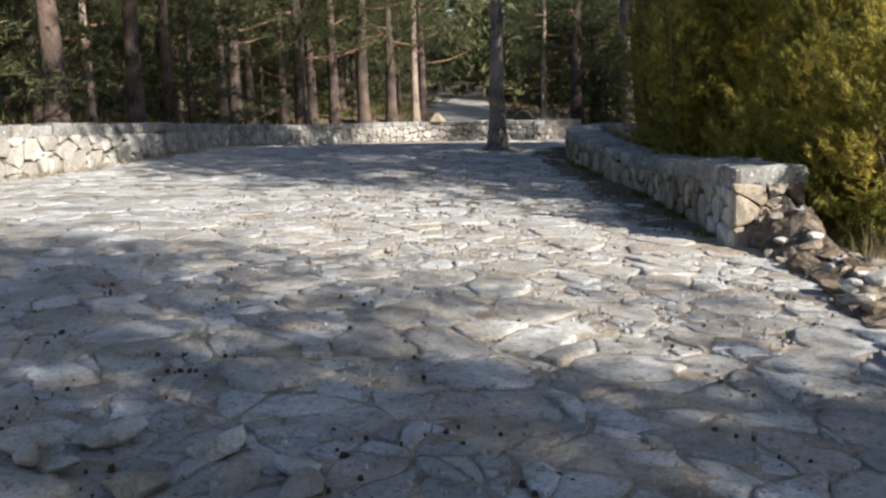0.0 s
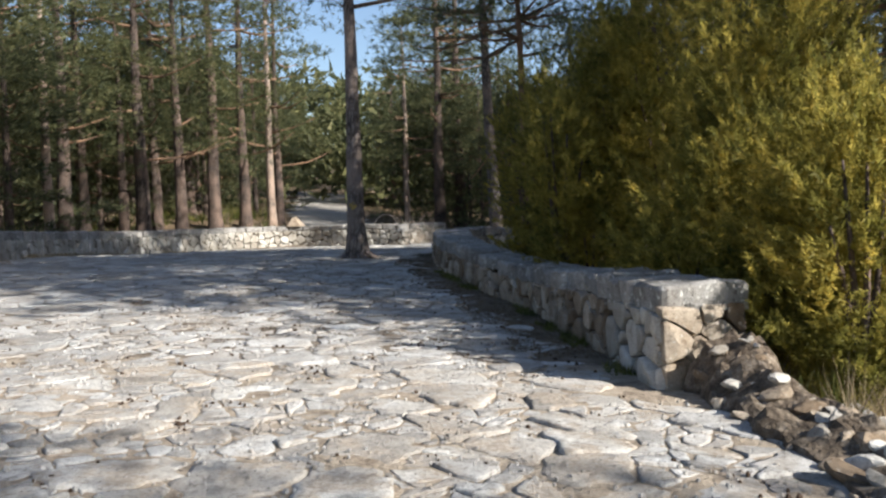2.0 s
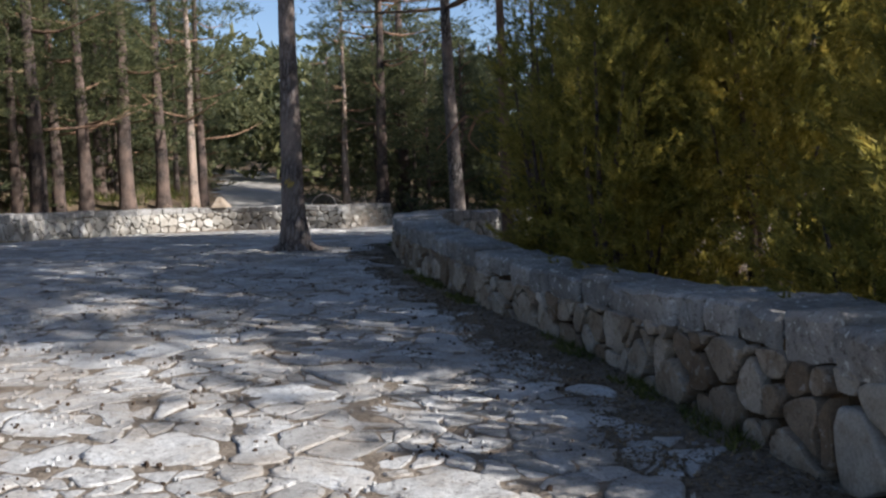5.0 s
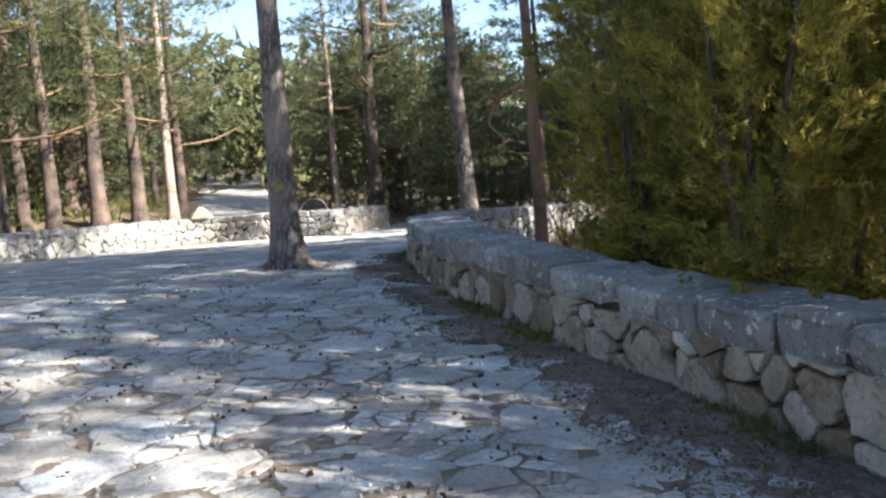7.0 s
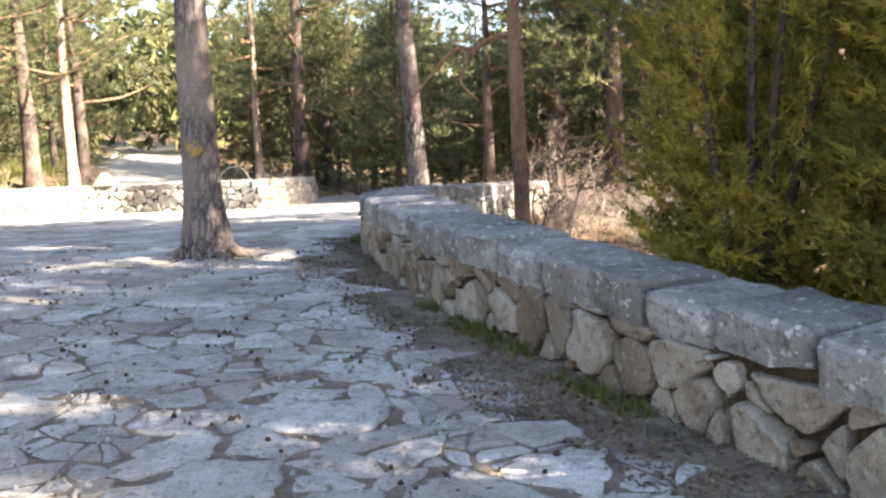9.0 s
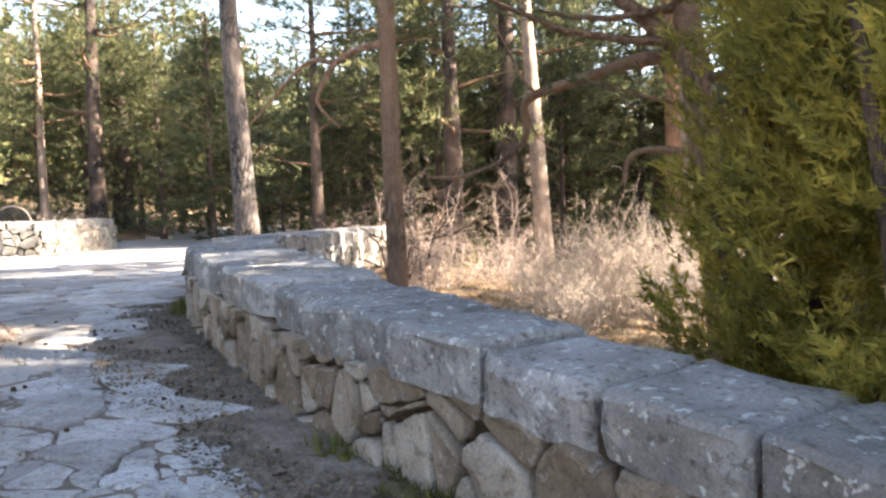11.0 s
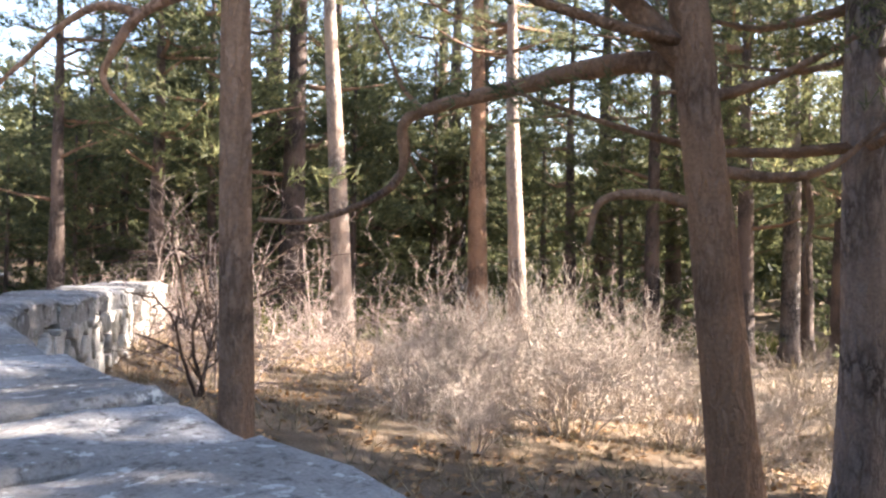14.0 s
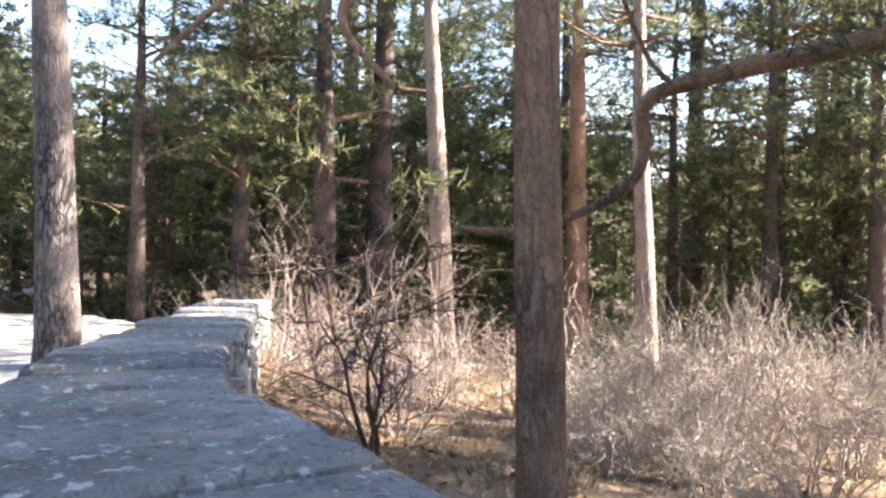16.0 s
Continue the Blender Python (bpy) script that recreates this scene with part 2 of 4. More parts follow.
def blades(centres, ways, length, width, count, spread, rs=NP):
    """Tufts of narrow blades: at every centre count blades that fan out around the way given."""
    c = np.repeat(np.asarray(centres, float), count, 0)
    w = np.repeat(np.asarray(ways, float), count, 0)
    n = len(c)
    d = unit(w + rs.normal(0, spread, (n, 3)))
    side = unit(np.cross(d, rs.normal(0, 1, (n, 3))))
    l = length * rs.uniform(0.6, 1.25, (n, 1))
    k = width * rs.uniform(0.7, 1.3, (n, 1))
    root = c + rs.normal(0, length * 0.12, (n, 3))
    return np.stack([root - side * k * 0.5, root + side * k * 0.5, root + d * l], 1)


def tube(points, radii, sides=8, wobble=0.0, seed=0, cap=True):
    """Vertices and faces of a round tube along points."""
    pts = [Vector(p) for p in points]
    verts, faces = [], []
    ref = Vector((0.3, 1, 0.1))
    for i, p in enumerate(pts):
        way = (pts[min(i + 1, len(pts) - 1)] - pts[max(i - 1, 0)]).normalized()
        a = way.cross(ref)
        if a.length < 0.05:
            a = way.cross(Vector((1, 0, 0)))
        a.normalize()
        b = way.cross(a)
        for k in range(sides):
            t = 2 * math.pi * k / sides
            r = radii[i]
            if wobble:
                r *= 1 + wobble * noise.noise((math.cos(t) * 1.5 + seed, math.sin(t) * 1.5, i * 0.45 + seed))
            verts.append(p + (a * math.cos(t) + b * math.sin(t)) * r)
    for i in range(len(pts) - 1):
        for k in range(sides):
            k2 = (k + 1) % sides
            faces.append((i * sides + k, i * sides + k2, (i + 1) * sides + k2, (i + 1) * sides + k))
    if cap:
        faces.append(tuple(range(sides))[::-1])
        faces.append(tuple(range((len(pts) - 1) * sides, len(pts) * sides)))
    return verts, faces


def joined(pieces):
    verts, faces = [], []
    for v, f in pieces:
        o = len(verts)
        verts += list(v)
        faces += [tuple(i + o for i in face) for face in f]
    return verts, faces


def bend(points, steps=4):
    """A smooth curve through points (Catmull-Rom)."""
    p = [Vector(q) for q in points]
    p = [p[0] * 2 - p[1]] + p + [p[-1] * 2 - p[-2]]
    out = []
    for i in range(1, len(p) - 2):
        for k in range(steps):
            t = k / steps
            a, b, c, d = p[i - 1:i + 3]
            out.append(0.5 * ((2 * b) + (c - a) * t + (2 * a - 5 * b + 4 * c - d) * t * t + (3 * b - a - 3 * c + d) * t ** 3))
    out.append(p[-2])
    return out


# ---------------------------------------------------------------- lie of the land
def lerp_table(x, table):
    xs, ys = zip(*table)
    return float(np.interp(x, xs, ys))


INNER = [(2.29, 2.45, .79), (2.05, 4.0, .76), (1.78, 5.4, .71), (1.53, 6.8, .645), (1.33, 7.7, .625), (1.09, 8.6, .635), (0.72, 9.6, .67), (0.53, 10.15, .72), (0.20, 11.3, .78), (-0.09, 12.3, .84), (-0.40, 13.5, .875), (-0.60, 14.8, .91), (-0.75, 16.0, .94), (-0.81, 17.3, .96), (-0.72, 18.6, .97), (-0.2, 20.2, .93), (0.35, 21.5, .89), (1.5, 24.3, .79), (2.7, 27.4, .69), (3.95, 30.0, .61)]
WALL_W = 0.75
LEFT = [(-8.8, -7.0, 1.5), (-9.8, 1.0, 1.45), (-10.6, 6.5, 1.42), (-10.8, 12.9, 1.35), (-13.2, 22.5, 1.15), (-14.3, 30.0, 1.0), (-12.8, 36.5, 0.95), (-10.3, 39.3, 0.9), (-7.3, 38.3, 0.9), (-4.3, 37.5, 0.88), (-3.2, 39.0, 0.86), (-2.3, 41.0, 0.85)]
EDGE_Y = [(-40, 4.2), (-6, 3.6), (-0.5, 3.35), (0.7, 3.3), (2.3, 3.05), (2.5, 2.9)]
EDGE_Y += [(p[1], p[0] + WALL_W * 0.6) for p in INNER[1:]] + [(32, 4.4), (35, 3.0), (39, 1.6), (45, 1.4), (52, 4.0), (60, 7.0), (200, 80)]
LEFT_Y = [(-60, -8.8), (-7, -8.8), (1, -9.8), (6.5, -10.6), (12.9, -10.8), (22.5, -13.2), (30, -14.3), (36.5, -12.8), (39.3, -10.3), (40, -6), (42, -3.2), (60, 3), (200, 60)]
RISE = [(-200, 0), (0, 0), (8, 0.02), (12, 0.14), (17, 0.28), (24, 0.2), (34, -0.1), (42, -0.22), (60, -0.3), (200, 2)]


def plaza_z(x, y):
    tilt = -0.035 * max(-12, min(3.2, x)) * float(np.interp(y, (12, 26), (1, 0)))
    return lerp_table(y, RISE) + tilt


def ground_z(x, y):
    right, left = lerp_table(y, EDGE_Y), lerp_table(y, LEFT_Y)
    if left - 0.4 <= x <= right:
        return plaza_z(x, y)
    if x > right:
        d = x - right
        fall = float(np.interp(d, (0, 0.6, 2, 14, 40, 60, 100, 160, 240, 500), (0, -0.35, -0.62, -1.95, -3.2, -1.5, 7, 22, 36, 60)))
        fade = float(np.interp(y, (-6, 0, 4, 8), (0.1, 0.25, 0.7, 1)))
        return plaza_z(right, y) + fall * (fade if d < 40 else 1) + 0.12 * noise.noise((x * 0.35, y * 0.35, 0)) * min(1, d)
    d = left - 0.4 - x
    up = float(np.interp(d, (0, 1, 20, 60, 220, 500), (0, 0.25, 2.3, 6.5, 30, 55)))
    return plaza_z(left - 0.4, y) + up + 0.15 * noise.noise((x * 0.3, y * 0.3, 4)) * min(1, d)


def axis(lo, hi, step, far):
    inner = np.arange(lo, hi + 1e-6, step)
    grow = np.cumsum(step * 1.28 ** np.arange(1, 60))
    grow = grow[grow < far]
    return np.concatenate([(lo - grow)[::-1], inner, hi + grow])


def build_ground():
    xs, ys = axis(-18, 16, 0.45, 900), axis(-12, 46, 0.5, 900)
    verts = [(x, y, ground_z(x, y)) for y in ys for x in xs]
    nx = len(xs)
    faces, slot = [], []
    for j in range(len(ys) - 1):
        for i in range(nx - 1):
            faces.append((j * nx + i, j * nx + i + 1, (j + 1) * nx + i + 1, (j + 1) * nx + i))
            x, y = (xs[i] + xs[i + 1]) / 2, (ys[j] + ys[j + 1]) / 2
            inside = lerp_table(y, LEFT_Y) - 0.4 <= x <= lerp_table(y, EDGE_Y) and y < 60
            track = abs(x + 8.8 + (y - 44) * 0.25) < 2.7 and 42.5 < y < 90
            slot.append(2 if track or (inside and (y > 41 or (y > 33 and x > -3))) else (1 if y + 0.6 * noise.noise((x, y, 0)) < 3.4 else 3) if inside else 0)
    me = mesh_of("ground", verts, faces, M_FOREST)
    me.materials.append(M_DIRT)
    me.materials.append(M_ROAD)
    me.materials.append(M_EARTH)
    me.polygons.foreach_set("material_index", slot)
    tagged(new("ground", me), "sloping forest floor of needles and dry leaves with pale dirt plaza", "ground", kind="structure")


build_ground()


# ---------------------------------------------------------------- stone cells
def cells(seeds, weights, reach, border):
    """Power-diagram cells: for each seed the polygon of the places nearest to it."""
    grid = {}
    for i, (x, y) in enumerate(seeds):
        grid.setdefault((int(x // reach), int(y // reach)), []).append(i)
    out = []
    for i, (x, y) in enumerate(seeds):
        poly = [(x - border, y - border), (x + border, y - border), (x + border, y + border), (x - border, y + border)]
        gx, gy = int(x // reach), int(y // reach)
        near = [j for a in (-1, 0, 1) for b in (-1, 0, 1) for j in grid.get((gx + a, gy + b), ()) if j != i]
        for j in near:
            u, v = seeds[j]
            dx, dy = u - x, v - y
            lim = (u * u + v * v - x * x - y * y + weights[i] - weights[j]) / 2
            nxt = []
            for k in range(len(poly)):
                p, q = poly[k - 1], poly[k]
                a, b = p[0] * dx + p[1] * dy - lim, q[0] * dx + q[1] * dy - lim
                if (a <= 0) != (b <= 0):
                    t = a / (a - b)
                    nxt.append((p[0] + (q[0] - p[0]) * t, p[1] + (q[1] - p[1]) * t))
                if b <= 0:
                    nxt.append(q)
            poly = nxt
            if len(poly) < 3:
                break
        out.append(poly)
    return out


def clip_box(poly, x0, x1, y0, y1):
    for ax, lim, sign in ((0, x0, -1), (0, x1, 1), (1, y0, -1), (1, y1, 1)):
        nxt = []
        for k in range(len(poly)):
            p, q = poly[k - 1], poly[k]
            a, b = (p[ax] - lim) * sign, (q[ax] - lim) * sign
            if (a <= 0) != (b <= 0):
                t = a / (a - b)
                nxt.append((p[0] + (q[0] - p[0]) * t, p[1] + (q[1] - p[1]) * t))
            if b <= 0:
                nxt.append(q)
        poly = nxt
        if len(poly) < 3:
            return []
    return poly


def cut_to(poly, frame_poly):
    """The part of one convex polygon inside another."""
    n = len(frame_poly)
    turn = sum(frame_poly[k - 1][0] * frame_poly[k][1] - frame_poly[k][0] * frame_poly[k - 1][1] for k in range(n))
    for k in range(n):
        (ax, ay), (bx, by) = frame_poly[k - 1], frame_poly[k]
        if turn < 0:
            ax, ay, bx, by = bx, by, ax, ay
        nxt = []
        for i in range(len(poly)):
            p, q = poly[i - 1], poly[i]
            u = (bx - ax) * (p[1] - ay) - (by - ay) * (p[0] - ax)
            v = (bx - ax) * (q[1] - ay) - (by - ay) * (q[0] - ax)
            if (u >= 0) != (v >= 0):
                t = u / (u - v)
                nxt.append((p[0] + (q[0] - p[0]) * t, p[1] + (q[1] - p[1]) * t))
            if v >= 0:
                nxt.append(q)
        poly = nxt
        if len(poly) < 3:
            return []
    return poly


def worn(poly, gap, rag, seed):
    """The outline of a stone in its cell: drawn in by half the joint, corners cut, edge ragged."""
    n = len(poly)
    cx, cy = sum(p[0] for p in poly) / n, sum(p[1] for p in poly) / n
    size = sum(math.hypot(p[0] - cx, p[1] - cy) for p in poly) / n
    if size < gap * 2:
        return None
    k = 1 - gap / size
    pts = [(cx + (p[0] - cx) * k, cy + (p[1] - cy) * k) for p in poly]
    cut = []
    for i in range(n):
        p, q = pts[i], pts[(i + 1) % n]
        if math.hypot(q[0] - p[0], q[1] - p[1]) < gap * 0.7:
            cut.append(((p[0] + q[0]) / 2, (p[1] + q[1]) / 2))
            continue
        for t in ((0.07, 0.3, 0.5, 0.7, 0.93) if rag > 0.3 else (0.1, 0.5, 0.9)):
            x, y = p[0] + (q[0] - p[0]) * t, p[1] + (q[1] - p[1]) * t
            r = 1 + rag * noise.noise((x * 6 + seed, y * 6, seed * 0.37)) - (0.09 if t in (0.07, 0.93) and rag > 0.3 else 0)
            cut.append((cx + (x - cx) * r, cy + (y - cy) * r))
    return (cx, cy, size, cut) if len(cut) > 4 else None


def slab(shape, height, place, deep=0.05, round_in=0.86, seed=0.0, dome=0.25):
    """A stone over the outline, mapped into the world by place(u, v, h)."""
    cx, cy, size, pts = shape
    n = len(pts)
    verts, faces = [], []
    edge = max(0.9, 1 - (1 - round_in) * 0.5)
    for k, h in ((1.0, -deep), (1.0, height * 0.6), (edge, height * 0.93), (round_in * 0.93, height)):
        for x, y in pts:
            u, v = cx + (x - cx) * k, cy + (y - cy) * k
            w = (0.22 * height + 0.006) * noise.noise((u * 7 + seed, v * 7, seed)) if h > 0 else 0
            verts.append(place(u, v, h + w))
    verts.append(place(cx, cy, height * (1 + dome * noise.noise((cx * 3, cy * 3, seed)))))
    for r in range(3):
        for i in range(n):
            j = (i + 1) % n
            faces.append((r * n + i, r * n + j, (r + 1) * n + j, (r + 1) * n + i))
    for i in range(n):
        faces.append((3 * n + i, 3 * n + (i + 1) % n, 4 * n))
    return verts, faces


# ---------------------------------------------------------------- parapet walls
def sampled(points, step):
    dense = bend(points, 24)
    run = [0.0]
    for a, b in zip(dense, dense[1:]):
        run.append(run[-1] + math.hypot(b.x - a.x, b.y - a.y))
    total = run[-1]
    n = int(total / step)
    ss = np.linspace(0, total, n + 1)
    xs, ys, zs = (np.interp(ss, run, [p[i] for p in dense]) for i in range(3))
    return ss, xs, ys, zs, total


class Wall:
    """A wall along a line: where(s, across, z) with across from 0 on the line to the width on the side away from the plaza."""

    def __init__(self, points, width, away, widths=((-99, 1), (99, 1))):
        self.widths = widths
        self.ss, self.xs, self.ys, self.zs, self.total = sampled(points, 0.1)
        self.width, self.away = width, away
        tx, ty = np.gradient(self.xs), np.gradient(self.ys)
        k = np.hypot(tx, ty)
        self.nx, self.ny = ty / k * away, -tx / k * away

    def at(self, s, across):
        across *= lerp_table(float(np.interp(s, self.ss, self.ys)), self.widths)
        x, y = np.interp(s, self.ss, self.xs), np.interp(s, self.ss, self.ys)
        nx, ny = np.interp(s, self.ss, self.nx), np.interp(s, self.ss, self.ny)
        return float(x + nx * across), float(y + ny * across)

    def top(self, s):
        return float(np.interp(s, self.ss, self.zs))

    def foot(self, s, across=0.0):
        x, y = self.at(s, 0.0)
        return plaza_z(x, y) if across == 0.0 else min(plaza_z(x, y), ground_z(*self.at(s, across + 0.4)))


def build_wall(name, wall, cap_h, cap_len, cell, label, mat_stone, back=None, most=300, end=True, label_cap="", near=(0, 1e9)):
    root = thing(name, label=label, category="wall", kind="structure")
    core_v, core_f = [], []
    ss = np.concatenate([[0.05], np.arange(0.36, wall.total - 0.04, 0.25)])
    for s in ss:
        top = wall.top(s) - cap_h * 0.7
        for across, z in ((0.06, wall.foot(s) - 0.3), (0.06, top), (wall.width - 0.06, top), (wall.width - 0.06, wall.foot(s, wall.width) - 0.5)):
            x, y = wall.at(s + (0.26 * across / wall.width if end and s < 0.1 else 0), across)
            core_v.append((x, y, z))
    n = len(ss)
    for i in range(n - 1):
        for k in range(4):
            a, b = i * 4 + k, i * 4 + (k + 1) % 4
            core_f.append((a, b, b + 4, a + 4))
    core_f += [(3, 2, 1, 0), tuple((n - 1) * 4 + k for k in range(4))]
    part("core", mesh_of("core", core_v, core_f, M_MORTAR, False), root, "dark earth and mortar between the stones")
    # cap blocks right across the wall
    s, seed, skew_a = 0.0, 3.0, 0.0
    while s < wall.total - 0.12:
        seed += 1.7
        l = min(cap_len * (RND.uniform(0.65, 1.45) if s else 1.7), wall.total - s)
        if wall.total - s - l < 0.2:
            l = wall.total - s
        a, b = s + 0.017, s + l - 0.017
        hang = RND.uniform(-0.025, 0.045)
        rise, skew_b = RND.uniform(-0.028, 0.022), RND.uniform(-0.06, 0.06)
        verts, faces = [], []
        e, f = min(0.2, 0.022 / l), min(0.3, 0.07 / l)
        us = [0, e, f, 0.36, 0.64, 1 - f, 1 - e, 1]
        vs = [0, 0.03, 0.1, 0.35, 0.65, 0.9, 0.97, 1]
        top_u, top_v = RND.uniform(-0.03, 0.03), RND.uniform(-0.025, 0.025)
        m, last = 64, 7
        low = cap_h * RND.uniform(0.84, 1.14)
        slack = 0.26 if s == 0 and end else 0.0
        for layer in range(4):
            for iu, u in enumerate(us):
                for iv, v in enumerate(vs):
                    rim_u, rim_v = min(iu, last - iu), min(iv, last - iv)
                    sx = a + (b - a) * u + (skew_a * (1 - u) + skew_b * u) * (v - 0.5) + slack * v * (1 - u)
                    ac = -hang + (wall.width + hang + 0.02) * v
                    # uneven quarry faces, corners knocked off
                    ac += (0.026 * noise.noise((sx * 5, v * 3 + seed, layer * 0.9)) + 0.012 * noise.noise((sx * 17, seed, layer * 2.0))) * (1 if rim_v < 2 else 0.3)
                    if iv < 2:
                        ac += (0.058, 0.02, 0.003, 0.0)[rim_u] + (0.012 if layer == 0 else 0)
                    x, y = wall.at(max(0, min(wall.total, sx)), ac)
                    z = wall.top(sx) + rise + top_u * (u - 0.5) + top_v * (v - 0.5)
                    if layer == 3:
                        z -= 0.030 if min(rim_u, rim_v) == 0 else 0.007 if min(rim_u, rim_v) == 1 else 0
                        z += 0.024 * noise.noise((x * 3.5, y * 3.5, seed)) + 0.010 * noise.noise((x * 11, y * 11, seed))
                    elif layer == 2:
                        z -= 0.052
                    elif layer == 1:
                        z -= low * 0.62
                    else:
                        z -= low + 0.03 * noise.noise((x * 6, y * 6, seed))
                    verts.append((x, y, z))
        ring = [k * 8 for k in range(8)] + [56 + k for k in range(1, 8)] + [k * 8 + 7 for k in range(6, -1, -1)] + [k for k in range(6, 0, -1)]
        for p in range(7):
            for k in range(7):
                q = (p * 8 + k, (p + 1) * 8 + k, (p + 1) * 8 + k + 1, p * 8 + k + 1)
                faces.append(tuple(3 * m + v for v in q))
                faces.append(q[::-1])
        for layer in range(3):
            for p0, q0 in zip(ring, ring[1:] + ring[:1]):
                faces.append((layer * m + p0, layer * m + q0, (layer + 1) * m + q0, (layer + 1) * m + p0))
        me = mesh_of("cap_stone", verts, faces, M_CAP, False)
        part("cap_stone", me, root, label_cap)
        s, skew_a = s + l, skew_b
    # rubble courses on the faces
    faces_todo = [("front", 0.0, wall.total)] + ([("back", *back)] if back else [])
    made, rest = 0, []
    for side, s0, s1 in faces_todo:
        across = 0.0 if side == "front" else wall.width
        hmax = max((wall.top(s) - wall.foot(s, across)) for s in np.linspace(s0, s1, 12)) + 0.25
        seeds, weights = [], []
        v = -0.1
        while v < hmax:
            u = s0 - 0.2 + RND.uniform(0, cell)
            while u < s1 + 0.2:
                if RND.random() < 0.93:
                    seeds.append((u, v + RND.uniform(-0.42, 0.42) * cell))
                    weights.append(RND.choice((-0.012, -0.006, 0, 0.006, 0.018, 0.026)) * (cell / 0.2) ** 2)
                u += cell * RND.choice((0.5, 0.75, 1.0, 1.3))
            v += cell * 0.88
        shapes = []
        for poly in cells(seeds, weights, cell * 2.4, cell * 2):
            if len(poly) < 3:
                continue
            sm = sum(p[0] for p in poly) / len(poly)
            sm = min(max(sm, s0), s1)
            room = wall.top(sm) - cap_h * 0.93 - (wall.foot(sm, across) - 0.06)
            poly = clip_box(poly, s0 + 0.005, s1 - 0.005, 0.0, room)
            if len(poly) > 2:
                shape = worn(poly, 0.022, 0.33, RND.uniform(0, 50))
                if shape:
                    shapes.append(shape)
        shapes.sort(key=lambda q: abs(q[0] - (s0 + s1) / 2) if near[1] > 1e8 else 0 if near[0] <= q[0] <= near[1] else 1)
        for shape in shapes:
            sm = shape[0]
            sign = -1 if side == "front" else 1

            def place(u, v, h, across=across, sign=sign):
                x, y = wall.at(u, across + sign * (h - 0.03))
                return (x, y, wall.foot(u, across) - 0.06 + v)

            data = slab(shape, RND.uniform(0.03, 0.10), place, 0.06, 0.93, RND.uniform(0, 90), 0.7)
            if (side == "front") == (wall.away == 1):
                data = (data[0], [f[::-1] for f in data[1]])
            if made < most:
                part("stone", mesh_of("stone", *data, mat_stone, False), root)
                made += 1
            else:
                rest.append(data)
    if end:
        room = wall.top(0.1) - cap_h * 0.78 - wall.foot(0.1) + 0.06
        seeds = [(u * wall.width, v * room) for u, v in ((0.22, 0.2), (0.75, 0.12), (0.95, 0.42), (0.5, 0.42), (0.12, 0.62), (0.7, 0.66), (0.3, 0.9), (0.62, 0.95), (0.9, 0.88))]
        for poly in cells(seeds, [0] * len(seeds), 5, 3):
            poly = clip_box(poly, 0.0, wall.width, 0.0, room) if len(poly) > 2 else []
            shape = worn(poly, 0.013, 0.26, RND.uniform(0, 50)) if len(poly) > 2 else None
            if shape:
                def end_place(u, v, h):
                    x, y = wall.at(0.26 * u / wall.width, u)
                    dx, dy = wall.ny[0] * wall.away, -wall.nx[0] * wall.away
                    return (x + dx * (h - 0.02), y + dy * (h - 0.02), wall.foot(0.1) - 0.06 + v)
                part("stone", mesh_of("stone", *slab(shape, RND.uniform(0.02, 0.10), end_place, 0.06, 0.9, RND.uniform(0, 90), 0.5), mat_stone, False), root)
    if rest:
        ob = part("far_stones", mesh_of("far_stones", *joined(rest), M_RUBBLE_I), root)
        ob["kind"] = "stuff"
    return root


RIGHT_WALL = Wall(INNER, WALL_W, 1, ((2.4, 1.13), (4.5, 0.98), (8, 0.86), (12.5, 0.84), (14, 1.0), (15.5, 1.12), (31, 1.12)))
LEFT_WALL = Wall(LEFT, 0.55, -1)


# ---------------------------------------------------------------- trees
def trunk_mesh(height, r0, r1, lean=(0, 0), mat=None, flare=0.35, sides=14, seed=0.0, wob=0.12, drop=0.5):
    n = 22
    pts, rad = [], []
    for i in range(n + 1):
        t = i / n
        z = -drop + (height + drop) * t
        w = noise.noise_vector((t * 2.3 + seed, seed, 0)) * wob * min(1, t * 4) * height * 0.06
        pts.append((lean[0] * max(z, 0) + w.x, lean[1] * max(z, 0) + w.y, z))
        rad.append((r0 + (r1 - r0) * t ** 0.8) * (1 + flare * math.exp(-max(z, 0) / 0.25)))
    v, f = tube(pts, rad, sides, 0.12, seed)
    return mesh_of("trunk", v, f, mat or M_BARK), pts


def pad_centres(rs, low, high, reach, count, top_narrow=0.45):
    """Where the needle pads of a pine sit round its trunk."""
    t = rs.uniform(0, 1, count) ** 0.85
    z = low + (high - low) * t
    r = reach * (1 - (1 - top_narrow) * t) * np.sqrt(rs.uniform(0.12, 1, count)) * rs.uniform(0.7, 1.15, count)
    a = rs.uniform(0, 2 * math.pi, count)
    return np.stack([r * np.cos(a), r * np.sin(a), z], 1)


def pine_crown(rs, low, high, reach, pads, tufts, blade, count, mat, name="crown", top_narrow=0.45, pad_size=0.55, thick=0.13):
    c = pad_centres(rs, low, high, reach, pads, top_narrow)
    cc = np.repeat(c, tufts, 0) + rs.normal(0, 1, (pads * tufts, 3)) * (pad_size, pad_size, pad_size * 0.2)
    out = unit(cc * (1, 1, 0) + 1e-6) * 0.8 + (0, 0, 0.3)
    return tris_mesh(name, blades(cc, out, blade, blade * thick, count, 0.5, rs), mat), c


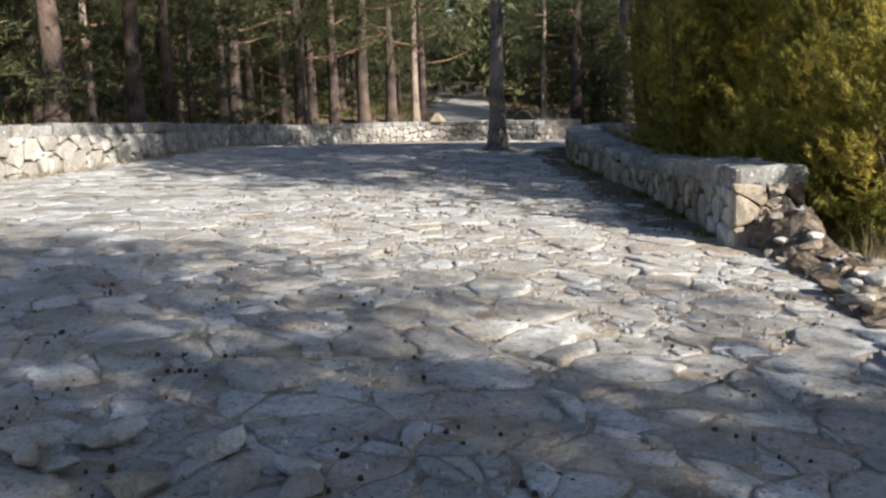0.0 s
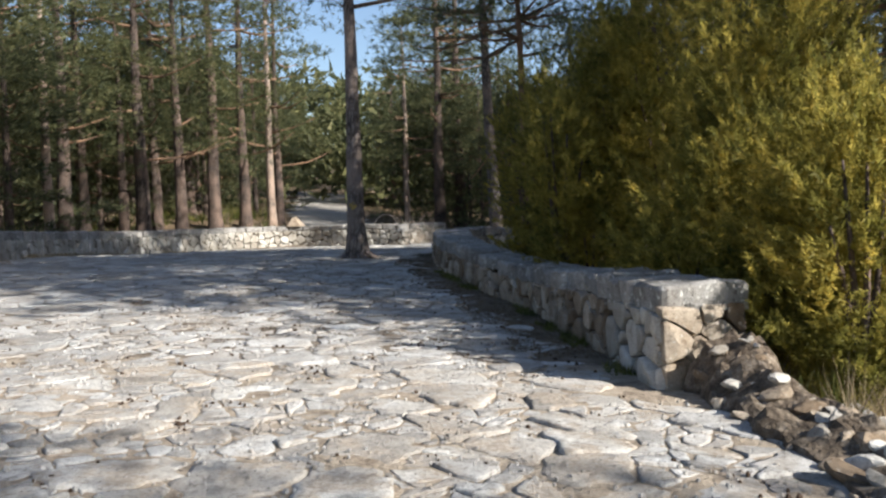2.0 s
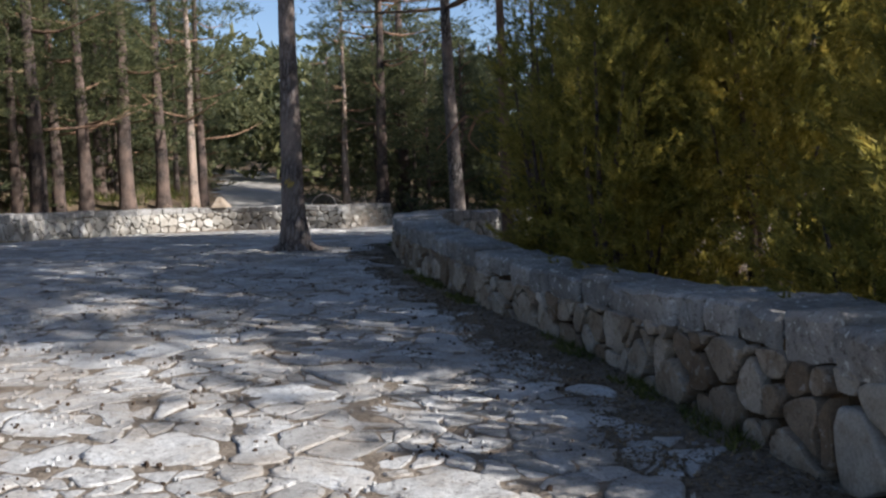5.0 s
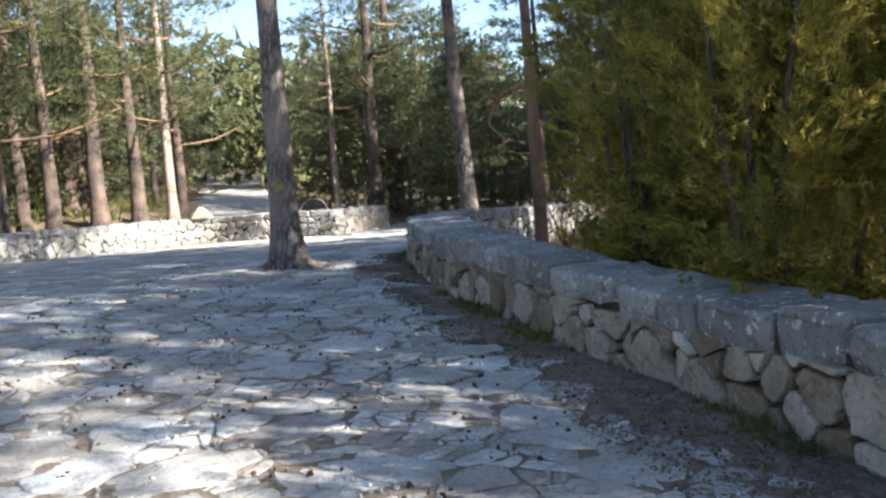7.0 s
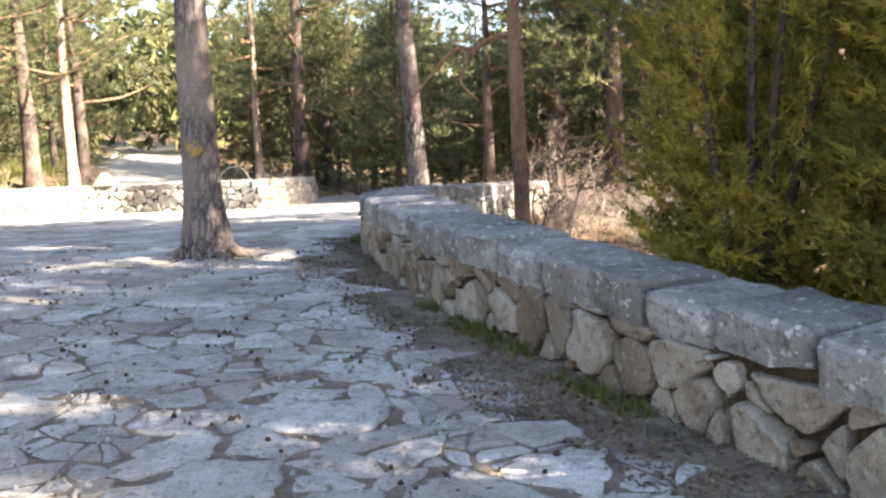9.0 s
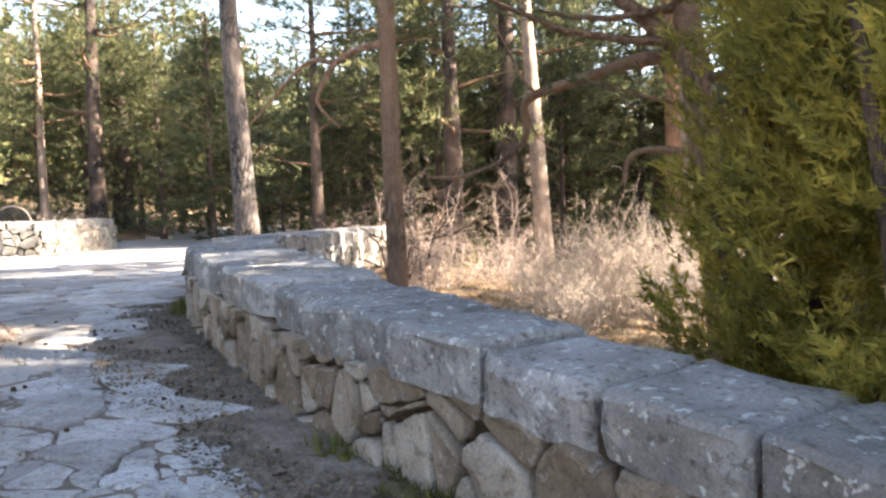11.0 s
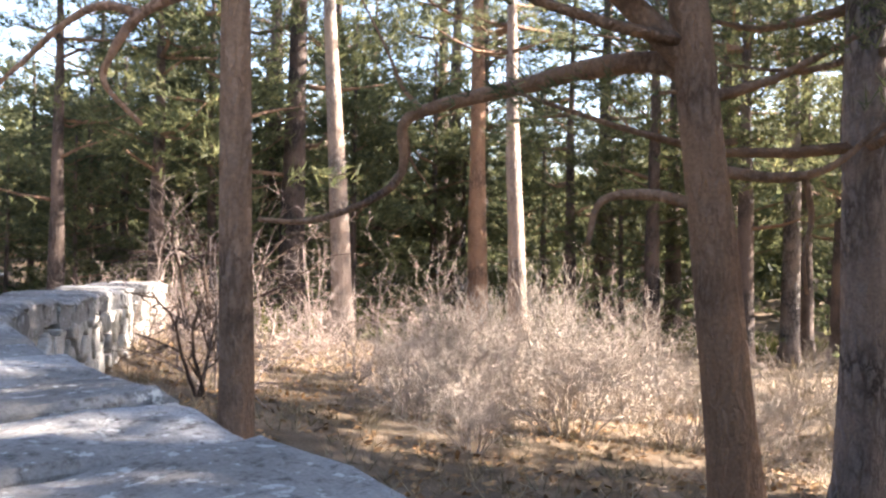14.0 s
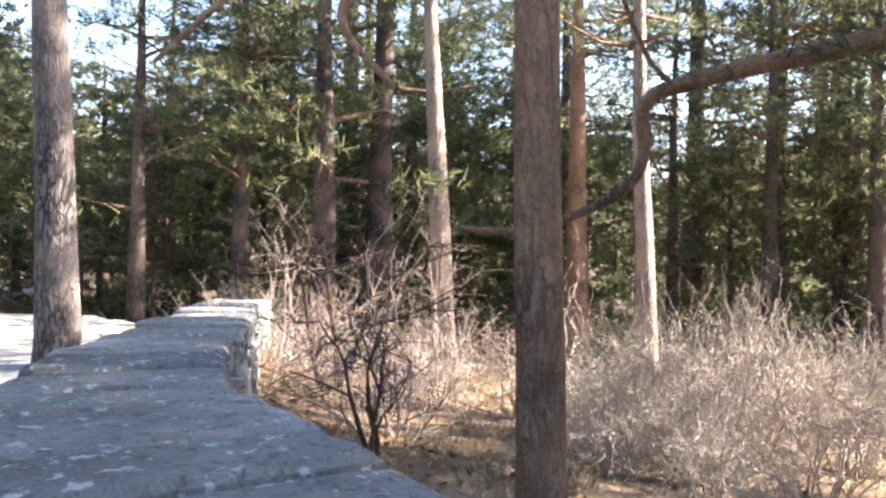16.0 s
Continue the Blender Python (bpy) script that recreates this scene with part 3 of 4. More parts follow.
def limbs_to(rs, centres, trunk_pts, radius, share=0.5, mat=None):
    """Limbs from the trunk out to some of the pads, in one mesh."""
    pieces = []
    tz = np.array([p[2] for p in trunk_pts])
    for c in centres:
        if rs.uniform() > share:
            continue
        z = max(c[2] - rs.uniform(0.1, 0.6) * (0.3 + 0.3 * math.hypot(c[0], c[1])), 0.8)
        i = int(np.argmin(np.abs(tz - z)))
        p0 = Vector(trunk_pts[i])
        p1 = Vector(c)
        mid = p0.lerp(p1, 0.5) + Vector(rs.normal(0, 0.12, 3)) + Vector((0, 0, -0.12))
        pieces.append(tube(bend([p0, mid, p1], 2), np.linspace(radius, radius * 0.25, 5), 4))
    return mesh_of("branchwork", *joined(pieces), mat or M_BARK_RED) if pieces else None


def pine(place, height, r0, low, reach, seed, label, mat=None, lean=(0, 0), pads=46, tufts=20, blade=0.2, count=8, needles=None, name="pine_tree", group="", top_narrow=0.5, r1=0.05, category="pine tree", flare=0.35, share=0.5, thick=0.1):
    rs = np.random.RandomState(seed)
    root = thing(name, place, label, category, group)
    me, pts = trunk_mesh(height, r0, r1, lean, mat, flare=flare, seed=seed * 1.37)
    part("trunk", me, root)
    crown, centres = pine_crown(rs, low, height * 1.02, reach, pads, tufts, blade, count, needles or M_PINE, top_narrow=top_narrow, pad_size=0.17 + reach * 0.085, thick=thick)
    cr = part("crown", crown, root, "loose green needle pads")
    cr.location = (lean[0] * (low + height) / 2, lean[1] * (low + height) / 2, 0)
    lm = limbs_to(rs, centres, [(p[0] - cr.location[0], p[1] - cr.location[1], p[2]) for p in pts], 0.035 + r0 * 0.1, share, M_BARK_RED)
    if lm:
        lo = part("branchwork", lm, root, "bare reddish limbs")
        lo.location = cr.location
        lo["kind"] = "stuff"
    return root


def on_ground(x, y, dz=-0.02):
    return (x, y, ground_z(x, y) + dz)


def branch(root, points, r0, r1, mat, label="", name="branch", steps=5):
    p = bend(points, steps)
    k = np.linspace(0, 1, len(p))
    rad = [max(0.006, (r0 + (r1 - r0) * t) * (1 + 0.10 * noise.noise((t * 9, r0 * 50, len(p))))) for t in k]
    return part(name, mesh_of(name, *tube(p, rad, 8, 0.1, r0 * 70), mat), root, label)


# the pine that stands in the paving
main = pine(on_ground(-2.75, 16.6), 13, 0.255, 6.5, 2.6, 21, "grey-barked pine growing out of the stone paving", M_BARK, (-0.008, 0.0), pads=110, tufts=28, thick=0.12, flare=0.55)
for k in range(9):
    a = 2 * math.pi * k / 9 + 0.3
    l = RND.uniform(0.5, 1.0)
    part("root", mesh_of("root", *tube(bend([(0.16 * math.cos(a), 0.16 * math.sin(a), 0.22), (0.4 * math.cos(a + .1), 0.4 * math.sin(a + .1), 0.05), (l * math.cos(a + .25), l * math.sin(a + .25), -0.03)], 4), np.linspace(0.10, 0.02, 9), 6, 0.2, k), M_BARK), main)
mark_v, mark_f = [], []
for iz in range(5):
    for ia in range(5):
        a = -math.pi / 2 - 0.1 + (ia - 2) * 0.19
        a += (0.10 * noise.noise((iz * 1.7, ia * 1.3, 2.0))) - 0.03 * (ia - 2) * abs(iz - 2)
        mark_v.append((0.275 * math.cos(a) - 0.012, 0.275 * math.sin(a), 1.22 + iz * 0.055 - 0.012 * (iz - 2) * abs(ia - 2) + 0.03 * noise.noise((ia * 1.9, iz * 0.7, 9.0))))
for iz in range(4):
    for ia in range(4):
        mark_f.append((iz * 5 + ia, iz * 5 + ia + 1, iz * 5 + ia + 6, iz * 5 + ia + 5))
part("trail_mark", mesh_of("trail_mark", mark_v, mark_f, M_YELLOW), main, "faded yellow paint mark")

# pines beyond the right parapet
pine((0.62, 25.5, ground_z(0.62, 25.5) - 0.05), 17, 0.25, 6.8, 5.0, 31, "tall grey pine behind the curve of the parapet", M_BARK, (-0.03, 0.0), pads=200, tufts=32, thick=0.11)
tree_c = pine(on_ground(1.53, 18.3, -0.1), 10.5, 0.14, 6.0, 3.0, 41, "slim red-brown pine close behind the parapet with a crooked branch", M_BARK_RED, (-0.014, 0.03), r1=0.05, pads=70, tufts=32, thick=0.11, blade=0.17, count=8)
zc = ground_z(1.53, 18.3) - 0.1
C = lambda left, up, away=0.0: (-0.87 * left * 1.1 + 0.48 * away - 0.10, 0.48 * left * 1.1 + 0.87 * away + 0.1, 3.16 - zc + up * 1.1)
branch(tree_c, [C(0, 0), C(.25, -.05), C(.52, -.18, .05), C(.70, -.42, .12), C(.74, -.6, .15), C(.52, -.84, .2)], 0.048, 0.015, M_BARK_ORANGE)
branch(tree_c, [C(.5, -.17, .05), C(.76, -.12, .1), C(1.0, -.24, .15), C(1.28, -.5, .2), C(1.55, -.76, .2)], 0.036, 0.012, M_BARK_ORANGE)
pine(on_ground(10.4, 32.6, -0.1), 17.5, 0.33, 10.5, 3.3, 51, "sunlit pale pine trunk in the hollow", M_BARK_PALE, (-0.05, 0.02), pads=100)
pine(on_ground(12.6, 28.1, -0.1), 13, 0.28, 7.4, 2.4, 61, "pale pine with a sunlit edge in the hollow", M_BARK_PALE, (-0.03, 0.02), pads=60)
pine(on_ground(16.5, 34.6, -0.1), 20, 0.42, 9.5, 4.0, 71, "orange-barked pine in the hollow", M_BARK_ORANGE, (-0.02, 0.0), pads=120, tufts=22)
FX, FY = 4.92, 16.67
tree_f = pine(on_ground(FX, FY, -0.1), 9.0, 0.22, 4.0, 3.2, 81, "leaning red-brown pine with a long crooked low branch", M_BARK_RED, (-0.075, 0.08), r1=0.10, pads=70, tufts=32, thick=0.11, blade=0.17, count=8)
zf = ground_z(FX, FY) - 0.1
W = lambda x, y, z: (x - FX, y - FY, z - zf)
branch(tree_f, [W(4.74, 16.95, 2.72), W(4.64, 17.3, 2.92), W(4.48, 17.9, 2.95), W(4.36, 18.7, 2.89), W(4.2, 19.8, 2.82), W(4.02, 20.1, 2.66), W(4.05, 20.15, 2.2), W(3.8, 20.3, 1.9), W(3.25, 20.6, 1.66), W(2.8, 20.9, 1.66)], 0.105, 0.022, M_BARK_RED, "long crooked reddish branch")
branch(tree_f, [W(4.15, 19.9, 2.78), W(3.95, 20.0, 3.0), W(3.8, 20.1, 3.4), W(3.55, 20.2, 3.9)], 0.03, 0.01, M_BARK_RED)
branch(tree_f, [W(4.05, 20.1, 2.6), W(4.2, 20.2, 2.3), W(4.5, 20.3, 2.05)], 0.02, 0.008, M_BARK_RED)
branch(tree_f, [W(4.76, 16.95, 2.75), W(4.42, 17.2, 3.15), W(3.95, 17.45, 3.65), W(3.3, 17.8, 4.5)], 0.13, 0.07, M_BARK_RED)
branch(tree_f, [W(4.75, 16.9, 1.75), W(4.45, 17.2, 1.85), W(4.15, 17.45, 1.8), W(4.05, 17.5, 1.45)], 0.055, 0.02, M_BARK_RED)
branch(tree_f, [W(4.75, 16.9, 2.05), W(5.2, 16.6, 2.0), W(5.6, 16.4, 2.1), W(6.0, 16.2, 2.45)], 0.05, 0.02, M_BARK_RED)
branch(tree_f, [W(5.4, 16.5, 2.02), W(5.5, 16.5, 1.7), W(5.4, 16.5, 1.4), W(5.45, 16.5, 1.1)], 0.03, 0.012, M_BARK_RED)
pine(on_ground(6.9, 16.8, -0.1), 9, 0.25, 3.1, 3.2, 91, "dark thick pine trunk behind the juniper", M_BARK, (0.0, 0.0), r1=0.16, pads=84, tufts=32, thick=0.11, blade=0.17, count=8)

# background forest: a few pines, then copies
KINDS = [
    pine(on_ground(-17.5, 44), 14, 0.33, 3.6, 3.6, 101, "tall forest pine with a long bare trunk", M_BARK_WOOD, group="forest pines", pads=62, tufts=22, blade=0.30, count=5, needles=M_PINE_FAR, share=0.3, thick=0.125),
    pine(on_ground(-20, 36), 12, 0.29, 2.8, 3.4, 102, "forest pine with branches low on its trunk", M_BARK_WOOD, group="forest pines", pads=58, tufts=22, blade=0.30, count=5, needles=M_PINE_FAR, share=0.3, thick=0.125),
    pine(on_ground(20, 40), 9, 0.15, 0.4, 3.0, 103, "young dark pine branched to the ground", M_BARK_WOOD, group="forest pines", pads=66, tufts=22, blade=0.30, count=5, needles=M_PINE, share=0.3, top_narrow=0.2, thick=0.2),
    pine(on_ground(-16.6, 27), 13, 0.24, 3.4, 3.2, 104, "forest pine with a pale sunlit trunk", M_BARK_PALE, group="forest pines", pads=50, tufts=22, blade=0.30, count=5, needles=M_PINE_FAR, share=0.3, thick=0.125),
    pine(on_ground(12.0, 2.7), 22, 0.28, 9.5, 3.8, 105, "very tall pine with a high crown, added for its shade", M_BARK, group="forest pines", pads=110, tufts=26, blade=0.36, count=4, needles=M_PINE_FAR, share=0.15, thick=0.25),
]


def plant(kind, x, y, s, turn):
    if y > 30 and -0.06 < (x + 1) / (y - 11) < 0.32:
        s *= 0.72 if (x + 1) / (y - 11) > 0.13 else 1.0
    copy_thing(KINDS[kind], pose(*on_ground(x, y, -0.05), 0, 0, turn) @ Matrix.Diagonal((s, s, s * RND.uniform(0.92, 1.12), 1)))


# trunks behind the left and far walls
for k, x, y, sc in ((0, -15.9, 33.8, 1.25), (1, -15.1, 36.4, 1.25), (0, -14.5, 39.6, 1.3), (0, -13.3, 41.0, 1.1), (3, -12.1, 42.0, 1.15), (0, -12.0, 43.2, 0.9), (3, -5.4, 49.5, 0.95), (2, -17, 45, 1.2), (2, -20, 41, 1.2), (2, -19.5, 37, 1.1), (1, -3.1, 47, 1.4), (0, -2.2, 52.5, 1.4), (1, -3.9, 58, 1.5), (2, -4, 54, 1.1), (2, -1.5, 51, 1.1), (2, 1.5, 49, 1.1), (2, -18, 17, 1.2), (2, -17, 25, 1.2), (2, -16.5, 12.5, 1.1), (2, -15.5, 5, 1.1),
                    (0, -17.0, 38, 1.0), (1, -18.3, 33, 1.0), (0, -17.3, 29.5, 1.1), (1, -16.2, 22, 1.0), (0, -15.0, 18, 1.0), (3, -18.2, 20, 0.9), (0, -14.2, 13, 1.1), (1, -16.5, 9, 1.0), (2, -19.5, 14, 1.0), (2, -21, 24, 1.0), (2, -20.5, 30, 1.1)):
    plant(k, x, y, sc, RND.uniform(0, 360))
taken = [(-2.85, 16.6), (0.85, 25.5), (1.15, 17.5), (8.7, 30.1), (13.2, 29.5), (16.2, 34.8), (4.75, 16.5), (6.5, 16.6)]


def scatter(count, x0, x1, y0, y1, kinds, gap, ok, size=(0.8, 1.25)):
    done, tries = 0, 0
    while done < count and tries < count * 40:
        tries += 1
        x, y = RND.uniform(x0, x1), RND.uniform(y0, y1)
        if not ok(x, y) or any((x - a) ** 2 + (y - b) ** 2 < gap * gap for a, b in taken):
            continue
        taken.append((x, y))
        plant(RND.choice(kinds), x, y, RND.uniform(*size), RND.uniform(0, 360))
        done += 1


def left_wood(x, y):
    return x < lerp_table(y, LEFT_Y) - 3 and not (abs(x + 8.8 + (y - 44) * 0.25) < 3.6 and y > 41)


def right_wood(x, y):
    return x > lerp_table(y, EDGE_Y) + 14 and y > 4 and not 28.3 < 0.454 * x + 0.891 * y < 34.2 and not 18.8 < 0.454 * x + 0.891 * y < 23


def far_wood(x, y):
    return y > 44 and not (abs(x + 8.8 + (y - 44) * 0.25) < 3.6 and y < 75) and not (lerp_table(y, LEFT_Y) - 1 < x < lerp_table(y, EDGE_Y) + 1)



# (19.5, 21.0), (13.2, 18.1) and (17.8, 18.8) are added out of view for shade
for k, x, y, sc in ((1, 4.2, 37.2, 1.25), (2, 1.2, 42.5, 0.9), (2, -0.6, 47, 1.0), (2, 3.6, 41, 0.8), (1, 6.8, 37, 1.4), (2, 6.2, 42, 1.3), (0, 11.5, 38, 1.6), (2, 9.5, 40, 1.3), (1, 8.4, 35.4, 1.4),
                    (2, 14.0, 38.5, 1.0), (2, 19.5, 21.0, 0.8), (2, 13.2, 18.1, 0.42), (2, 17.8, 18.8, 0.65), (0, 14, 45, 1.5), (1, 18, 47, 1.6), (0, 21, 42, 1.5), (1, 24, 44, 1.6), (0, 27, 39, 1.6), (1, 30, 42, 1.7), (0, 31, 35.5, 1.6), (1, 34, 38, 1.7), (0, 12, 52, 1.7), (1, 8.5, 50, 1.5), (0, 36, 32, 1.7), (1, 19, 53, 1.8), (0, 26, 50, 1.8), (2, 16.5, 41, 1.1), (2, 22.5, 38, 1.1), (2, 28.5, 36.5, 1.1), (2, 3.4, 45, 1.0), (2, 5.2, 39.5, 0.9), (1, 7.8, 44, 1.2), (1, 20.5, 34.5, 1.0), (2, 21.5, 33, 0.9), (2, 26, 25, 1.0), (2, 24, 31, 0.9),
                    # next five: unseen pines added to shade the bank and its trunks
                    (2, 11.5, 14.6, 0.9), (2, 14.2, 16.0, 0.6), (2, 15.5, 16.9, 0.6), (1, 17, 9.8, 1.05), (0, 20, 8.4, 1.1),
                    (1, 22.5, 28.8, 1.2), (0, 24.5, 31, 1.25), (1, 27, 29.5, 1.3), (0, 25.5, 34, 1.2), (1, 28.5, 33, 1.2), (1, 24.2, 26.6, 1.2), (0, 27.5, 25.4, 1.3), (1, 30, 27, 1.3), (1, 21, 31.2, 1.15)):
    taken.append((x, y))
    plant(k, x, y, sc, RND.uniform(0, 360))
for i, (x, y) in enumerate(((-19.5, 8), (-20.5, 11.5), (-21, 17.5), (-22.5, 21), (-23, 27), (-23.5, 31), (-23, 35), (-22, 38.5), (-21, 44), (-18.5, 48), (-16, 52), (-24.5, 24.5), (-25, 14), (-24, 6), (-19, 2), (-25, 41), (-2.8, 57), (0.5, 55), (3.2, 52), (5.6, 48.5), (8, 46), (10.5, 45), (13, 43.5), (-0.2, 60), (16, 42), (18.5, 40), (-8, 78), (-5, 80), (-11, 76))):
    taken.append((x, y))
    plant(2, x, y, RND.uniform(1.05, 1.4), RND.uniform(0, 360))
scatter(42, -44, -12, -2, 62, (0, 0, 2, 2, 2), 2.4, left_wood)
scatter(38, 12, 58, 12, 66, (0, 1, 2, 2, 3), 2.6, lambda x, y: right_wood(x, y) and math.hypot(x, y - 14) > 25)
scatter(32, -30, 36, 46, 82, (0, 1, 2, 2), 2.7, far_wood)
# unseen pines added behind the start shade the near paving; light falls between them and the junipers
scatter(24, 8, 24, -24, -5, (0, 1, 1), 2.1, lambda x, y: -12 < 0.454 * x + 0.891 * y < -2.3, (0.9, 1.15))
# tall pines added beside the view to shade the plaza and left wood
for x, y in ((9.2, 4.1), (9.4, 7.3), (8.8, 12.0), (10.2, 9.6), (9.7, 14.2), (14.0, 10.5), (15.2, 12.2), (17.0, 14.9), (15.4, 17.4), (18.0, 10.4)):
    plant(4, x, y, RND.uniform(0.95, 1.1), RND.uniform(0, 360))
plant(4, 25, 28.8, 1.25, 100)
plant(4, 13.4, 2.8, 1.0, 70)
# low-crowned pines added behind the junipers to shade the parapet caps
plant(1, 6.6, 9.8, 0.8, 15)
plant(1, 7.6, 13.0, 0.75, 200)
plant(2, 5.9, 10.4, 0.75, 80)
plant(2, 6.3, 12.6, 0.75, 310)
# one more, added to shade the paving at the start
plant(4, 12.5, -10.8, 0.75, 40)


# ---------------------------------------------------------------- far wooded hill
def far_woods():
    rs = np.random.RandomState(5)
    n = 6200
    a = rs.uniform(-1.5, 1.7, n)
    r = 56 + 230 * rs.uniform(0, 1, n) ** 1.5
    x, y = r * np.sin(a), 15 + r * np.cos(a)
    z = np.array([ground_z(p, q) for p, q in zip(x, y)]) + rs.uniform(1, 11, n)
    c = np.stack([x, y, z], 1)
    cc = np.repeat(c, 9, 0) + rs.normal(0, 1, (n * 9, 3)) * (1.7, 1.7, 0.8)
    tri = blades(cc, np.tile((0, 0, 0.5), (n * 9, 1)), 1.1, 0.5, 4, 0.7, rs)
    tagged(new("far_woods", tris_mesh("far_woods", tri, M_PINE_FAR)), "wooded hillside of pines in the distance", "woods", kind="stuff")


far_woods()


# ---------------------------------------------------------------- juniper bushes behind the parapet
def juniper(place, lobes, seed, label, sprays, size=0.20):
    rs = np.random.RandomState(seed)
    root = thing("juniper_bush", place, label, "bush", "junipers along the wall")
    pieces = []
    pts, ways = [], []
    for (lx, ly, lz, rx, ry, rz), k in zip(lobes, range(len(lobes))):
        m = int(sprays * rx * rz / 15)
        d = unit(rs.normal(0, 1, (m, 3)))
        rad = rs.uniform(0.42, 1.0, (m, 1)) ** 0.5
        rad *= 1 + 0.34 * np.array([noise.noise((q[0] * 2.4 + k, q[1] * 2.4, q[2] * 2.4)) for q in d])[:, None]
        tips = d * rad * (rx, ry, rz) + (lx, ly, lz)
        lead = unit(d * (0.9, 0.9, 0.4) + (0, 0, 0.55) + rs.normal(0, 0.22, (m, 3)))
        long = rs.uniform(0.28, 0.62, (m, 1))
        # a plume: widest at a third of its length, tapering to the tip, which bows upward
        t = np.tile(np.linspace(0, 1, 13), m)[:, None]
        lead, long = np.repeat(lead, 13, 0), np.repeat(long, 13, 0)
        p = np.repeat(tips, 13, 0) + lead * long * (t - 1) + (0, 0, 0.10) * long * t * t
        p = p + rs.normal(0, 1, p.shape) * (0.012 + 0.085 * long * (1 - t))
        keep = p[:, 2] > 0.05
        pts.append(p[keep])
        ways.append((lead + (0, 0, 0.25) * t + rs.normal(0, 0.22, lead.shape))[keep])
        for j in range(5):
            e = unit(rs.normal(0, 1, 3)) * (rx, ry, rz) * 0.6
            e[2] = abs(e[2])
            pieces.append(tube(bend([(lx * 0.8, ly * 0.8, -0.3), (lx + e[0] * 0.4, ly + e[1] * 0.4, lz * 0.6), (lx + e[0], ly + e[1], lz + e[2])], 4), np.linspace(0.06, 0.012, 9), 5))
    pts, ways = np.concatenate(pts), unit(np.concatenate(ways))
    # a spray: a stem with scale leaves fanned along it
    tri = []
    for step in range(3):
        tri.append(blades(pts + ways * size * 0.4 * step, ways, size * (1.0 - 0.18 * step), size * 0.17, 3, 0.5, rs))
    part("stem_tangle", mesh_of("stem_tangle", *joined(pieces), M_BARK_WOOD), root, "thin brown stems")["kind"] = "stuff"
    part("crown", tris_mesh("crown", np.concatenate(tri), M_JUNIPER), root, "golden-green scaly sprays")
    return root


juniper((4.0, 5.2, ground_z(4.0, 5.2)), [(-0.1, -1.1, 1.0, 1.0, 0.9, 1.35), (0, 0, 1.6, 1.5, 1.7, 2.2), (-0.9, 0.3, 1.0, 1.0, 1.6, 1.4), (0.2, 0.6, 3.2, 1.2, 1.4, 2.0), (1.0, -0.5, 1.2, 1.0, 1.1, 1.5), (-0.1, -1.65, 1.3, 0.95, 0.8, 1.7), (0.0, -2.45, 1.5, 0.9, 0.7, 1.75)], 1, "large golden-green juniper leaning over the broken wall end", 3000, 0.095)
juniper((3.5, 9.0, ground_z(3.5, 9)), [(0, 0, 1.8, 1.7, 1.9, 2.3), (-1.1, 0.3, 1.2, 1.0, 1.7, 1.6), (0.2, 0.3, 3.8, 1.5, 1.6, 2.4), (-0.6, 0.8, 3.6, 1.0, 1.2, 2.0), (-1.55, 0.2, 2.6, 0.9, 1.5, 2.0)], 2, "tall olive-green juniper close behind the parapet", 2700, 0.092)
juniper((2.6, 11.6, ground_z(2.6, 11.6)), [(0, 0, 1.7, 1.1, 1.2, 2.0), (-0.7, 0.5, 1.2, 0.8, 1.0, 1.5), (0.5, 0.2, 3.4, 1.2, 1.2, 2.0), (0.9, 0.9, 2.4, 0.9, 0.8, 1.6), (-1.05, -0.5, 2.7, 1.0, 1.2, 2.1), (-0.72, 0.88, 1.8, 0.54, 0.62, 1.6), (-0.3, 1.0, 3.4, 0.6, 0.55, 1.1)], 3, "dark juniper at the end of the hedge behind the parapet", 2300, 0.085)
juniper((7.4, 3.2, ground_z(7.4, 3.2)), [(0, 0, 1.2, 1.6, 1.4, 1.6), (1.2, 0.8, 1.0, 1.2, 1.2, 1.5)], 4, "lower juniper on the bank", 1200)


# ---------------------------------------------------------------- bare shrubs, grass, litter
def stem_mesh(rs, height, spread, mat, r0):
    """One stem of a bare shrub with its side twigs."""
    pieces = []

    def grow(p, way, length, r, depth):
        n = 3
        pts = [p]
        for _ in range(n):
            way = (way + Vector(rs.normal(0, 0.24, 3)) + Vector((0, 0, 0.03))).normalized()
            p = p + way * (length / n)
            pts.append(p)
        pieces.append(tube(pts, np.linspace(r, r * 0.55, n + 1), 3 if depth > 1 else 5, cap=False))
        if depth < 3:
            for _ in range(rs.randint(3, 5)):
                k = rs.randint(1, n + 1)
                side = (way + Vector(rs.normal(0, 0.75, 3))).normalized()
                grow(pts[k], side, length * rs.uniform(0.5, 0.8), r * 0.55, depth + 1)

    a = rs.uniform(0, 2 * math.pi)
    lean = rs.uniform(0.1, 1.0) * spread
    grow(Vector((0.12 * math.cos(a), 0.12 * math.sin(a), -0.1)), Vector((lean * math.cos(a), lean * math.sin(a), 1)).normalized(), height * rs.uniform(0.45, 0.6), r0, 0)
    return mesh_of("stem", *joined(pieces), mat)


def shrub(name, seed, height, spread, stems, mat, label, group, r0=0.016):
    rs = np.random.RandomState(seed)
    root = thing(name, (0, 0, -50), label, "shrub", group)
    for _ in range(stems):
        part("stem", stem_mesh(rs, height, spread, mat, r0), root)
    return root


